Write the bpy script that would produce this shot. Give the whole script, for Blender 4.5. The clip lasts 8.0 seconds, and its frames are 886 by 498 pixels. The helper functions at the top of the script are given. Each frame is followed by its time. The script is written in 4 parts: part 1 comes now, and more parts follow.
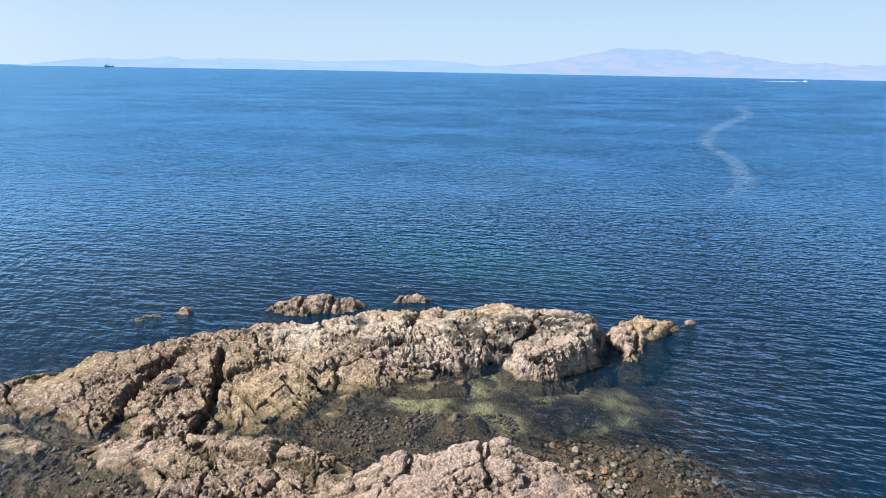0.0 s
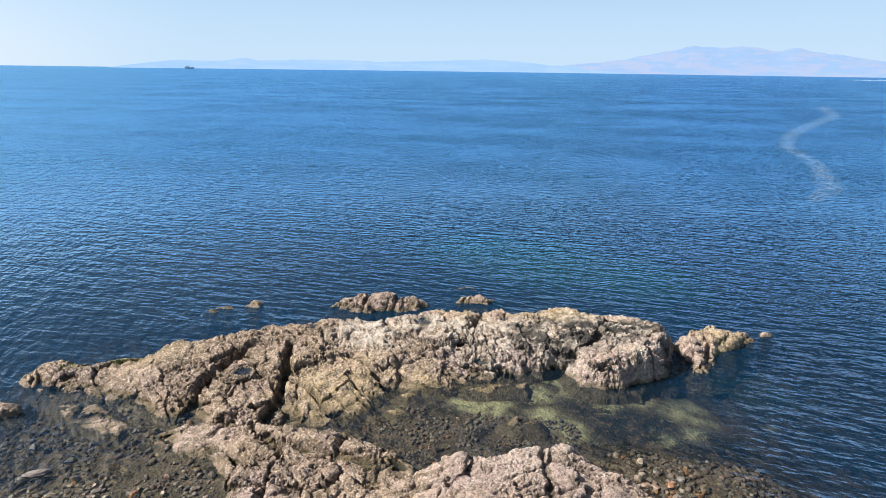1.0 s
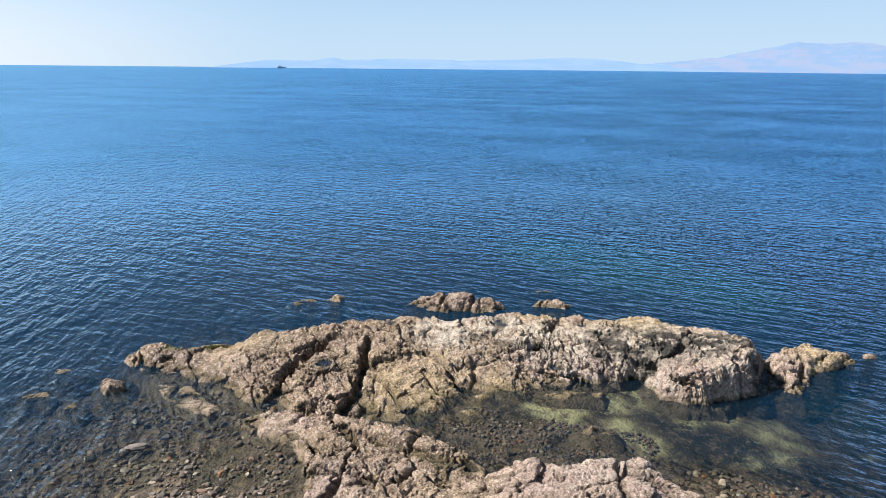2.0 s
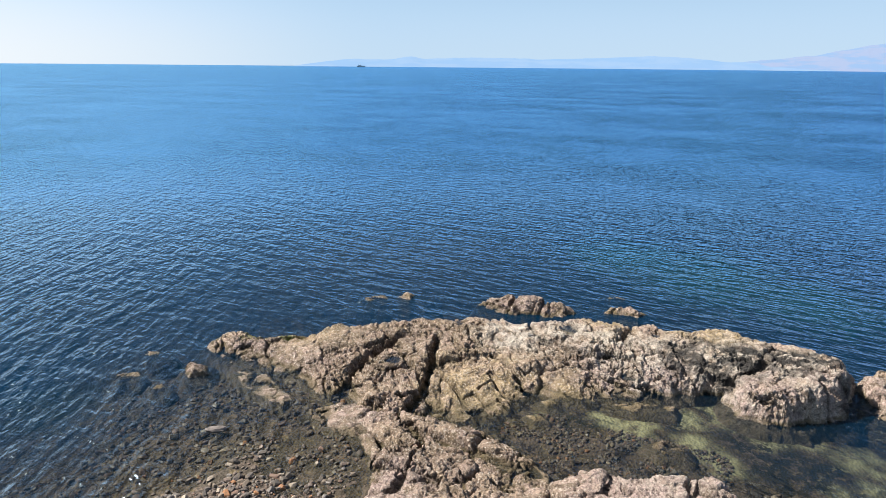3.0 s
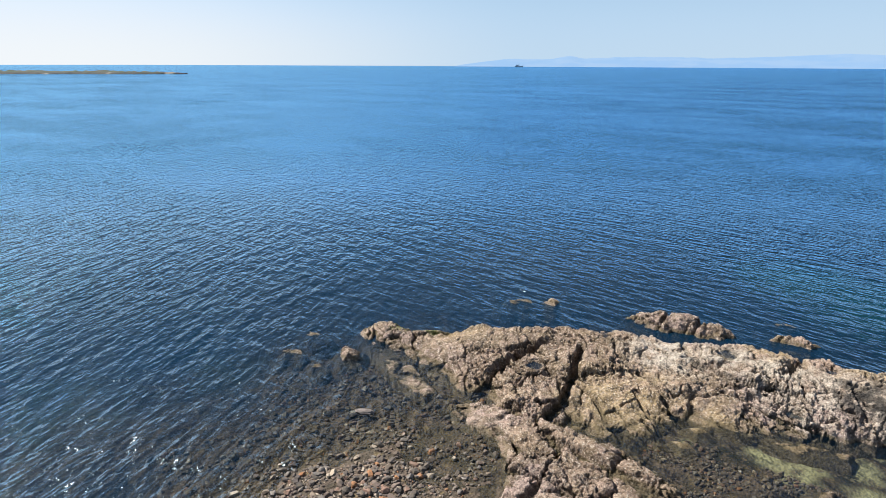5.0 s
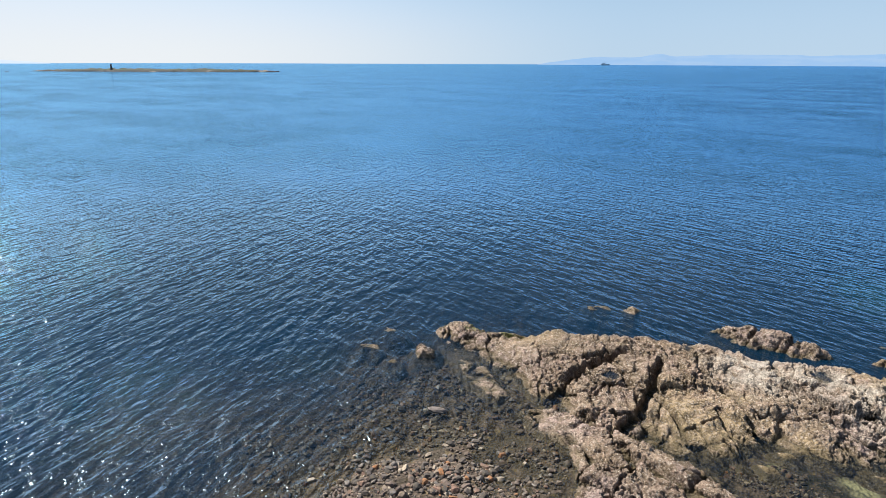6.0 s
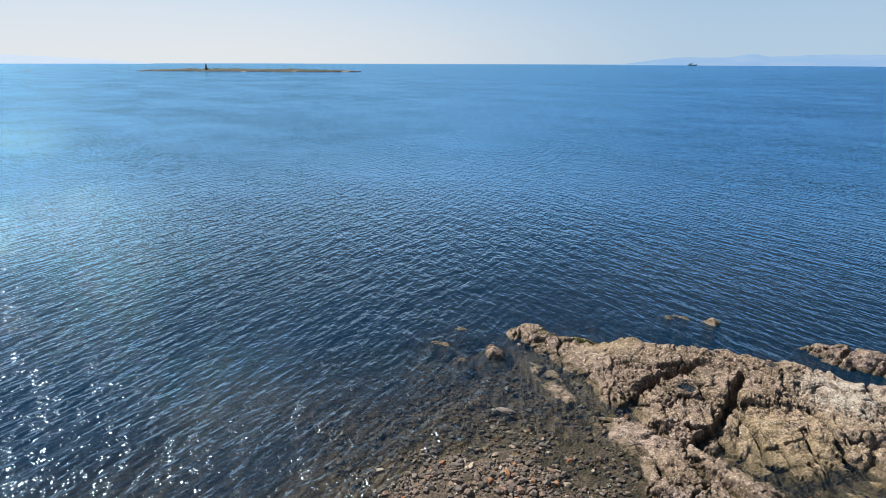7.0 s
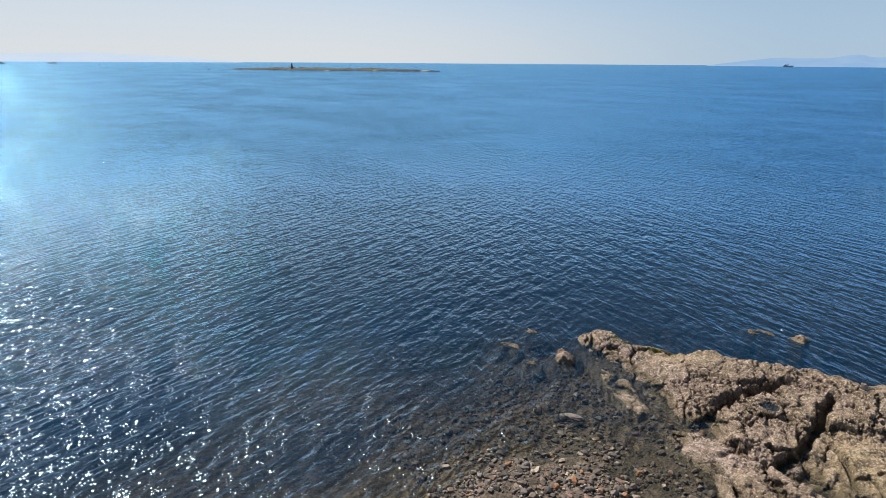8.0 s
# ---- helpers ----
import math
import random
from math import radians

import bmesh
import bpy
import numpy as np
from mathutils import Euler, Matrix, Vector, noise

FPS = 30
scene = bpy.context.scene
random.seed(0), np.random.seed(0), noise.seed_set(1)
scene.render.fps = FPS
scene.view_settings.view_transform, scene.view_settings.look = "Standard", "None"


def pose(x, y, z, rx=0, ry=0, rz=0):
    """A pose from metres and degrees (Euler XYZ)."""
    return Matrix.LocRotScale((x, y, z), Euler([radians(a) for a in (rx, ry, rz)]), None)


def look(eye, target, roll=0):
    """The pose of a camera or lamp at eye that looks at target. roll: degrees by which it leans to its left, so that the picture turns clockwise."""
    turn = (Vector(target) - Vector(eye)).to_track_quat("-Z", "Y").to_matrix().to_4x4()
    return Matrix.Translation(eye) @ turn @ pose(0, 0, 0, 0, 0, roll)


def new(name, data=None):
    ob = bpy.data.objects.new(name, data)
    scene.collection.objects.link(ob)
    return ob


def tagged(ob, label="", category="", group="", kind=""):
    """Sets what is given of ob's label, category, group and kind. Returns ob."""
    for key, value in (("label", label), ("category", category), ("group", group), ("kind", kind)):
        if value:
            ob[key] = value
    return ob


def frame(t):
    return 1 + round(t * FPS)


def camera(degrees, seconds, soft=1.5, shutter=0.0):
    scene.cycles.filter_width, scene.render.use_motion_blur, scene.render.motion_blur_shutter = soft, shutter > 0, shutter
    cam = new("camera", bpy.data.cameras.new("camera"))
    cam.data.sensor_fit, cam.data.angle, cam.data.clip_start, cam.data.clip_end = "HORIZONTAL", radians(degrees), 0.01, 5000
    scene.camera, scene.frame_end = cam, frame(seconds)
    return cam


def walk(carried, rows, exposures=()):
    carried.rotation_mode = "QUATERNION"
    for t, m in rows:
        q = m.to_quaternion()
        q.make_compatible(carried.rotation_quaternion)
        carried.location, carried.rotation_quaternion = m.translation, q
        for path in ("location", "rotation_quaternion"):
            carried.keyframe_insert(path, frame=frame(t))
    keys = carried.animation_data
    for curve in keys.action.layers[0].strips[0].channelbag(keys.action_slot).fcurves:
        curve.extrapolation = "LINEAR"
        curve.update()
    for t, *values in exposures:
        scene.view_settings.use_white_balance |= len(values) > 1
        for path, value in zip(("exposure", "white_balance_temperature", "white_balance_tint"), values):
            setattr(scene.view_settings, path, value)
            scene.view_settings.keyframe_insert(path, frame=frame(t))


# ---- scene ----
cam = camera(72.9, 8.0, soft=0.6)
PATH = [
    (0, (-0.017, 0.255, 22.078), (-0.022, 2.171, 21.504), 1.03),
    (0.5, (-0.197, 0.267, 22.098), (-0.269, 2.182, 21.524), 0.95),
    (1, (-0.277, 0.283, 22.169), (-0.485, 2.186, 21.592), 0.75),
    (1.5, (-0.35, 0.227, 22.282), (-0.689, 2.111, 21.702), 0.6),
    (3, (-0.451, 0.086, 22.669), (-1.133, 1.871, 22.08), 0.5),
    (3.5, (-0.473, 0.045, 22.708), (-1.259, 1.788, 22.119), 0.5),
    (4, (-0.481, 0.005, 22.789), (-1.376, 1.694, 22.2), 0.4),
    (4.5, (-0.562, -0.123, 22.89), (-1.563, 1.505, 22.301), 0.3),
    (6, (-0.734, -0.4, 23.353), (-2.033, 0.997, 22.755), 0.2),
    (6.5, (-0.674, -0.558, 23.395), (-2.061, 0.754, 22.798), 0.2),
    (7, (-0.644, -0.71, 23.42), (-2.108, 0.514, 22.822), 0.2),
    (7.5, (-0.588, -0.809, 23.457), (-2.126, 0.32, 22.857), 0.3),
    (8, (-0.643, -0.971, 23.467), (-2.247, 0.063, 22.867), 0.4),
]
LIGHT = [(0.0, 1.25), (1.5, 1.22), (4.0, 1.12), (6.5, 0.95), (8.0, 0.75)]
walk(cam, [(t, look(eye, target, roll)) for t, eye, target, roll in PATH], LIGHT)

# ---------------------------------------------------------------- light
SUN_AZ, SUN_EL = -99.0, 45.0          # degrees, azimuth from +y towards +x
world = bpy.data.worlds.new("sky")
scene.world = world
world.use_nodes = True
wt = world.node_tree
sky = wt.nodes.new("ShaderNodeTexSky")
sky.sky_type = "NISHITA"
sky.sun_disc = False
sky.sun_elevation = radians(SUN_EL)
sky.sun_rotation = radians(SUN_AZ)
sky.air_density, sky.dust_density, sky.ozone_density = 1.0, 0.3, 3.0
back = wt.nodes["Background"]
back.inputs["Strength"].default_value = 0.048
wt.links.new(sky.outputs["Color"], back.inputs["Color"])
# sea haze that pales the lowest part of the sky all round
haze = wt.nodes.new("ShaderNodeBackground")
haze.inputs["Strength"].default_value = 0.425
aim = wt.nodes.new("ShaderNodeSeparateXYZ")
wt.links.new(wt.nodes.new("ShaderNodeTexCoord").outputs["Generated"], aim.inputs[0])


def world_ramp(source, lo, hi, a, b):
    n = wt.nodes.new("ShaderNodeMapRange")
    n.interpolation_type = "SMOOTHSTEP"
    for key, value in (("From Min", lo), ("From Max", hi), ("To Min", a), ("To Max", b)):
        n.inputs[key].default_value = value
    wt.links.new(source, n.inputs["Value"])
    return n.outputs["Result"]


def world_mix(fac, a, b):
    n = wt.nodes.new("ShaderNodeMix")
    n.data_type = "RGBA"
    wt.links.new(fac, n.inputs[0])
    for socket, v in ((n.inputs[6], a), (n.inputs[7], b)):
        if isinstance(v, tuple):
            socket.default_value = (*v, 1)
        else:
            wt.links.new(v, socket)
    return n.outputs[2]


sunward = wt.nodes.new("ShaderNodeVectorMath")
sunward.operation = "DOT_PRODUCT"
sunward.inputs[1].default_value = (math.sin(radians(SUN_AZ)), math.cos(radians(SUN_AZ)), 0)
wt.links.new(aim.inputs[0].links[0].from_socket, sunward.inputs[0])
sunny = world_ramp(sunward.outputs["Value"], 0.28, 0.92, 0.0, 1.0)
low = world_mix(sunny, (0.59, 0.775, 0.96), (1.00, 1.04, 1.07))
high = world_mix(sunny, (0.47, 0.71, 1.0), (0.66, 0.90, 1.22))
blue = world_mix(world_ramp(aim.outputs["Z"], 0.0, 0.16, 0.0, 1.0), low, high)
wt.links.new(blue, haze.inputs["Color"])
fade = world_ramp(aim.outputs["Z"], 0.04, 0.26, 1.0, 0.0)
sky_mix = wt.nodes.new("ShaderNodeMixShader")
wt.links.new(fade, sky_mix.inputs[0])
wt.links.new(back.outputs[0], sky_mix.inputs[1])
wt.links.new(haze.outputs[0], sky_mix.inputs[2])
glow = wt.nodes.new("ShaderNodeBackground")
glow.inputs["Color"].default_value, glow.inputs["Strength"].default_value = (0.86, 0.93, 1.0, 1), 0.46
toward = wt.nodes.new("ShaderNodeVectorMath")
toward.operation = "DOT_PRODUCT"
toward.inputs[1].default_value = (math.sin(radians(SUN_AZ)) * math.cos(radians(SUN_EL)), math.cos(radians(SUN_AZ)) * math.cos(radians(SUN_EL)), math.sin(radians(SUN_EL)))
wt.links.new(aim.inputs[0].links[0].from_socket, toward.inputs[0])
aureole = wt.nodes.new("ShaderNodeMixShader")
wt.links.new(world_ramp(toward.outputs["Value"], 0.45, 1.0, 0.0, 0.75), aureole.inputs[0])
wt.links.new(sky_mix.outputs[0], aureole.inputs[1])
wt.links.new(glow.outputs[0], aureole.inputs[2])
wt.links.new(aureole.outputs[0], wt.nodes["World Output"].inputs["Surface"])

sun_data = bpy.data.lights.new("sun", "SUN")
sun_data.energy, sun_data.angle, sun_data.color = 5.0, radians(0.55), (1.0, 0.95, 0.86)
sun = new("sun", sun_data)
_a, _e = radians(SUN_AZ), radians(SUN_EL)
sun.matrix_world = look((60 * math.sin(_a) * math.cos(_e), 60 * math.cos(_a) * math.cos(_e), 60 * math.sin(_e)), (0, 0, 0))


# ---------------------------------------------------------------- noise on arrays
def hash01(ix, iy, seed):
    h = (ix.astype(np.int64) * 374761393 + iy.astype(np.int64) * 668265263 + seed * 2147483647) & 0xFFFFFFFF
    h = ((h ^ (h >> 13)) * 1274126177) & 0xFFFFFFFF
    h = ((h ^ (h >> 16)) * 2246822519) & 0xFFFFFFFF
    return ((h ^ (h >> 15)) & 0xFFFFFF) / float(0x1000000)


def gnoise(x, y, seed=0):
    ix, iy = np.floor(x), np.floor(y)
    fx, fy = x - ix, y - iy
    ux, uy = fx * fx * fx * (fx * (fx * 6 - 15) + 10), fy * fy * fy * (fy * (fy * 6 - 15) + 10)

    def g(ax, ay):
        a = hash01(ix + ax, iy + ay, seed) * 2 * math.pi
        return np.cos(a) * (fx - ax) + np.sin(a) * (fy - ay)
    lo = g(0, 0) * (1 - ux) + g(1, 0) * ux
    hi = g(0, 1) * (1 - ux) + g(1, 1) * ux
    return (lo * (1 - uy) + hi * uy) * 1.5


def fbm(x, y, octaves=4, seed=0, gain=0.5):
    out, amp = 0, 1.0
    for k in range(octaves):
        out = out + amp * gnoise(x, y, seed + k)
        x, y, amp = x * 2.03 + 7.1, y * 2.03 - 3.7, amp * gain
    return out


def cells(x, y, seed=0):
    """Cell pattern: nearest and second distance, a random number of the cell, the way to its middle."""
    ix, iy = np.floor(x), np.floor(y)
    f1 = np.full(x.shape, 9.0)
    f2 = np.full(x.shape, 9.0)
    rid, dx, dy = np.zeros(x.shape), np.zeros(x.shape), np.zeros(x.shape)
    for ax in (-1, 0, 1):
        for ay in (-1, 0, 1):
            px = ix + ax + 0.1 + 0.8 * hash01(ix + ax, iy + ay, seed) - x
            py = iy + ay + 0.1 + 0.8 * hash01(ix + ax, iy + ay, seed + 11) - y
            d = np.hypot(px, py)
            near = d < f1
            f2 = np.where(near, f1, np.minimum(f2, d))
            f1 = np.where(near, d, f1)
            rid = np.where(near, hash01(ix + ax, iy + ay, seed + 23), rid)
            dx, dy = np.where(near, px, dx), np.where(near, py, dy)
    return f1, f2, rid, dx, dy


def inside(x, y, outline):
    """Signed distance to a closed outline, positive inside."""
    best = np.full(x.shape, 1e9)
    odd = np.zeros(x.shape, bool)
    n = len(outline)
    for k in range(n):
        (ax, ay), (bx, by) = outline[k], outline[(k + 1) % n]
        ex, ey = bx - ax, by - ay
        t = np.clip(((x - ax) * ex + (y - ay) * ey) / (ex * ex + ey * ey), 0, 1)
        best = np.minimum(best, np.hypot(x - ax - t * ex, y - ay - t * ey))
        if ay != by:
            odd ^= ((ay > y) != (by > y)) & (x < ex * (y - ay) / ey + ax)
    return np.where(odd, best, -best)


def along(x, y, line):
    """Distance to an open line."""
    best = np.full(x.shape, 1e9)
    for (ax, ay), (bx, by) in zip(line, line[1:]):
        ex, ey = bx - ax, by - ay
        t = np.clip(((x - ax) * ex + (y - ay) * ey) / (ex * ex + ey * ey), 0, 1)
        best = np.minimum(best, np.hypot(x - ax - t * ex, y - ay - t * ey))
    return best


def blended(x, y, spots, soft=4.0):
    """Smooth surface through a few heights (x, y, z)."""
    top, low = 0, 0
    for px, py, pz in spots:
        w = 1.0 / ((x - px) ** 2 + (y - py) ** 2 + soft) ** 2
        top, low = top + w * pz, low + w
    return top / low


def patches(x, y, spots):
    """Soft round patches (x, y, radius), uneven at the edge."""
    n = 0.55 * fbm(x / 1.1, y / 1.1, 4, 71)
    out = np.zeros(x.shape)
    for px, py, r in spots:
        out = np.maximum(out, np.clip(1.5 - np.hypot(x - px, y - py) / r * 1.1 + n, 0, 1))
    return out


# ---------------------------------------------------------------- mesh helpers
def finish(name, verts, faces, material, attrs=None, smooth=True):
    me = bpy.data.meshes.new(name)
    verts = np.asarray(verts, np.float32)
    faces = np.asarray(faces, np.int32)
    k = faces.shape[1]
    me.vertices.add(len(verts))
    me.vertices.foreach_set("co", verts.ravel())
    me.loops.add(faces.size)
    me.loops.foreach_set("vertex_index", faces.ravel())
    me.polygons.add(len(faces))
    me.polygons.foreach_set("loop_start", np.arange(0, faces.size, k, dtype=np.int32))
    me.polygons.foreach_set("use_smooth", np.full(len(faces), smooth, bool))
    for key, values in (attrs or {}).items():
        a = me.attributes.new(key, "FLOAT", "POINT")
        a.data.foreach_set("value", np.asarray(values, np.float32).ravel())
    me.update(calc_edges=True)
    me.validate()
    me.materials.append(material)
    return me


def grid_faces(nx, ny):
    i = np.arange(nx * ny).reshape(ny, nx)
    return np.stack([i[:-1, :-1], i[:-1, 1:], i[1:, 1:], i[1:, :-1]], -1).reshape(-1, 4)


def sheet(name, X, Y, Z, material, attrs=None, keep=None, smooth=True, faces_kept=None):
    """A mesh over a grid of points; keep: which points stay."""
    ny, nx = X.shape
    faces = grid_faces(nx, ny)
    verts = np.stack([X, Y, Z], -1).reshape(-1, 3)
    attrs = {k: np.asarray(v).ravel() for k, v in (attrs or {}).items()}
    if keep is not None:
        ok = keep.ravel()[faces].any(1)
        if faces_kept is not None:
            ok &= faces_kept.ravel()
        faces = faces[ok]
        used = np.zeros(len(verts), bool)
        used[faces.ravel()] = True
        idx = np.cumsum(used) - 1
        faces, verts = idx[faces], verts[used]
        attrs = {k: v[used] for k, v in attrs.items()}
    return finish(name, verts, faces, material, attrs, smooth)


def part(name, bm, material, parent, label=""):
    me = bpy.data.meshes.new(name)
    bm.to_mesh(me)
    bm.free()
    me.materials.append(material)
    ob = new(name, me)
    ob.parent = parent
    return tagged(ob, label)


# ---------------------------------------------------------------- materials
class Nodes:
    """Short hand for building a node material."""

    def __init__(self, name):
        self.mat = bpy.data.materials.new(name)
        self.mat.use_nodes = True
        self.t = self.mat.node_tree
        self.bsdf = self.t.nodes["Principled BSDF"]
        self.out = self.t.nodes["Material Output"]
        self.pos = self.t.nodes.new("ShaderNodeNewGeometry").outputs["Position"]

    def add(self, kind, **inputs):
        n = self.t.nodes.new("ShaderNode" + kind)
        for k, v in inputs.items():
            self.put(n.inputs[k.replace("_", " ")], v)
        return n

    def put(self, socket, v):
        if isinstance(v, bpy.types.NodeSocket):
            self.t.links.new(v, socket)
        else:
            socket.default_value = v

    def noise(self, scale, detail=4.0, rough=0.55, vector=None, distortion=0.0):
        n = self.add("TexNoise", Vector=vector or self.pos, Scale=scale, Detail=detail, Roughness=rough, Distortion=distortion)
        return n.outputs["Fac"]

    def mapped(self, scale, turn=0.0, vector=None):
        n = self.add("Mapping", Vector=vector or self.pos, Scale=scale, Rotation=(0, 0, radians(turn)))
        return n.outputs["Vector"]

    def ramp(self, fac, lo, hi, a=0.0, b=1.0):
        n = self.add("MapRange", Value=fac, From_Min=lo, From_Max=hi, To_Min=a, To_Max=b)
        n.interpolation_type = "SMOOTHSTEP"
        return n.outputs["Result"]

    def mix(self, fac, a, b, mode="MIX"):
        n = self.t.nodes.new("ShaderNodeMix")
        n.data_type, n.blend_type = "RGBA", mode
        self.put(n.inputs[0], fac)
        self.put(n.inputs[6], a if isinstance(a, bpy.types.NodeSocket) else (*a, 1))
        self.put(n.inputs[7], b if isinstance(b, bpy.types.NodeSocket) else (*b, 1))
        return n.outputs[2]

    def math(self, op, a, b=0.0):
        n = self.t.nodes.new("ShaderNodeMath")
        n.operation = op
        self.put(n.inputs[0], a)
        self.put(n.inputs[1], b)
        return n.outputs[0]

    def attr(self, name):
        n = self.t.nodes.new("ShaderNodeAttribute")
        n.attribute_name = name
        return n.outputs["Fac"]

    def height(self):
        return self.add("SeparateXYZ", Vector=self.pos).outputs["Z"]

    def bump(self, height, strength, distance, normal=None):
        n = self.add("Bump", Height=height, Strength=strength, Distance=distance)
        if normal is not None:
            self.put(n.inputs["Normal"], normal)
        return n.outputs["Normal"]

    def done(self, color, rough=0.9, normal=None, specular=0.3):
        self.put(self.bsdf.inputs["Base Color"], color)
        self.put(self.bsdf.inputs["Roughness"], rough)
        self.bsdf.inputs["Specular IOR Level"].default_value = specular
        if normal is not None:
            self.put(self.bsdf.inputs["Normal"], normal)
        return self.mat


def rock_material():
    m = Nodes("weathered_rock")
    fine = m.noise(7.0, 6, 0.7)
    col = m.mix(m.ramp(m.noise(0.4, 5, 0.6), 0.38, 0.62), (0.385, 0.290, 0.212), (0.390, 0.285, 0.238))
    col = m.mix(m.ramp(m.noise(1.6, 5, 0.65), 0.42, 0.62, 0, 0.7), col, (0.300, 0.212, 0.155))
    pale = m.math("MULTIPLY", m.attr("pale"), m.ramp(m.noise(1.1, 6, 0.65), 0.36, 0.56, 0.2, 1.0))
    col = m.mix(pale, col, (0.52, 0.462, 0.395))
    col = m.mix(m.math("MULTIPLY", m.attr("pink"), m.ramp(m.noise(1.0, 5, 0.65), 0.34, 0.6, 0.3, 0.95)), col, (0.395, 0.297, 0.268))
    col = m.mix(m.math("MULTIPLY", m.attr("ochre"), m.ramp(m.noise(0.9, 5, 0.65), 0.3, 0.55, 0.2, 0.9)), col, (0.385, 0.288, 0.165))
    # brown lichen in patches of two sizes, thin on the pale rock
    crust = m.math("MULTIPLY", m.ramp(m.noise(1.7, 6, 0.68, distortion=0.6), 0.47, 0.56), m.ramp(m.noise(0.3, 4, 0.6), 0.36, 0.58, 0.15, 0.75))
    crust = m.math("MAXIMUM", crust, m.math("MULTIPLY", m.attr("brown"), m.ramp(m.noise(1.3, 6, 0.7, distortion=0.4), 0.42, 0.58, 0.1, 0.9)))
    col = m.mix(m.math("MULTIPLY", crust, m.ramp(pale, 0.0, 1.0, 0.9, 0.25)), col, (0.098, 0.070, 0.038))
    col = m.mix(m.ramp(m.noise(4.5, 6, 0.7), 0.53, 0.61, 0, 0.6), col, (0.115, 0.085, 0.064))
    col = m.mix(m.ramp(fine, 0.52, 0.62, 0, 0.75), col, (0.54, 0.47, 0.40))
    col = m.mix(m.ramp(m.noise(16.0, 5, 0.7), 0.53, 0.63, 0, 0.55), col, (0.10, 0.075, 0.055))
    # shade of the open joints painted in as dark colour; pool hollows darkened too
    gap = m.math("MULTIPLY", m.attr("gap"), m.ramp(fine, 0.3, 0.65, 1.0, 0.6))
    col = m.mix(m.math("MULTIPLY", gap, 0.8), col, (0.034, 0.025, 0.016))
    black = m.math("MULTIPLY", m.attr("black"), m.ramp(m.noise(1.1, 7, 0.68, m.mapped((0.6, 1.0, 1.0), 30)), 0.38, 0.50))
    col = m.mix(m.math("MULTIPLY", black, 0.93), col, (0.020, 0.020, 0.021))
    z = m.math("ADD", m.height(), m.math("MULTIPLY", m.math("SUBTRACT", m.noise(1.4, 5, 0.6), 0.5), 0.5))
    weed = m.ramp(z, 0.16, 0.40, 1.0, 0.0)
    col = m.mix(m.math("MULTIPLY", weed, m.ramp(m.noise(1.1, 4), 0.35, 0.6, 0.2, 0.8)), col, (0.105, 0.082, 0.042))
    green = m.math("MULTIPLY", m.attr("green"), m.ramp(m.noise(2.2, 4), 0.42, 0.56))
    col = m.mix(m.math("MULTIPLY", green, 0.8), col, (0.17, 0.19, 0.05))
    wet = m.ramp(z, -0.02, 0.12, 1.0, 0.0)
    col = m.mix(m.math("MULTIPLY", wet, 0.6), col, (0.06, 0.046, 0.026))
    rough = m.ramp(wet, 0.0, 1.0, 0.92, 0.4)
    pits = m.add("TexVoronoi", Vector=m.pos, Scale=6.5)
    b = m.bump(m.math("SUBTRACT", m.noise(4.0, 9, 0.68), m.math("MULTIPLY", pits.outputs["Distance"], 0.4)), 1.0, 0.26)
    b = m.bump(m.noise(14.0, 6, 0.75), 1.0, 0.06, b)
    return m.done(col, rough, b)


def bed_material():
    m = Nodes("sea_bed")
    stones = m.add("TexVoronoi", Vector=m.mapped((1, 1, 0.2)), Scale=5.0)
    tone = m.add("SeparateXYZ", Vector=stones.outputs["Color"]).outputs["X"]
    col = m.mix(tone, (0.034, 0.026, 0.020), (0.115, 0.084, 0.064))
    col = m.mix(m.ramp(m.noise(0.6, 5, 0.65), 0.42, 0.6, 0, 0.7), col, (0.034, 0.027, 0.016))
    col = m.mix(m.ramp(m.noise(1.7, 5, 0.65), 0.54, 0.66, 0, 0.7), col, (0.13, 0.095, 0.045))
    col = m.mix(m.math("MULTIPLY", m.attr("sand"), m.ramp(m.noise(1.2, 6, 0.65), 0.36, 0.52, 0.25, 1.0)), col, (0.27, 0.255, 0.15))
    col = m.mix(m.math("MULTIPLY", m.attr("weed"), m.ramp(m.noise(1.9, 6, 0.65), 0.43, 0.48)), col, (0.014, 0.014, 0.010))
    b = m.bump(stones.outputs["Distance"], 0.8, 0.1)
    return m.done(col, 0.8, m.bump(m.noise(9.0, 5), 0.5, 0.05, b))


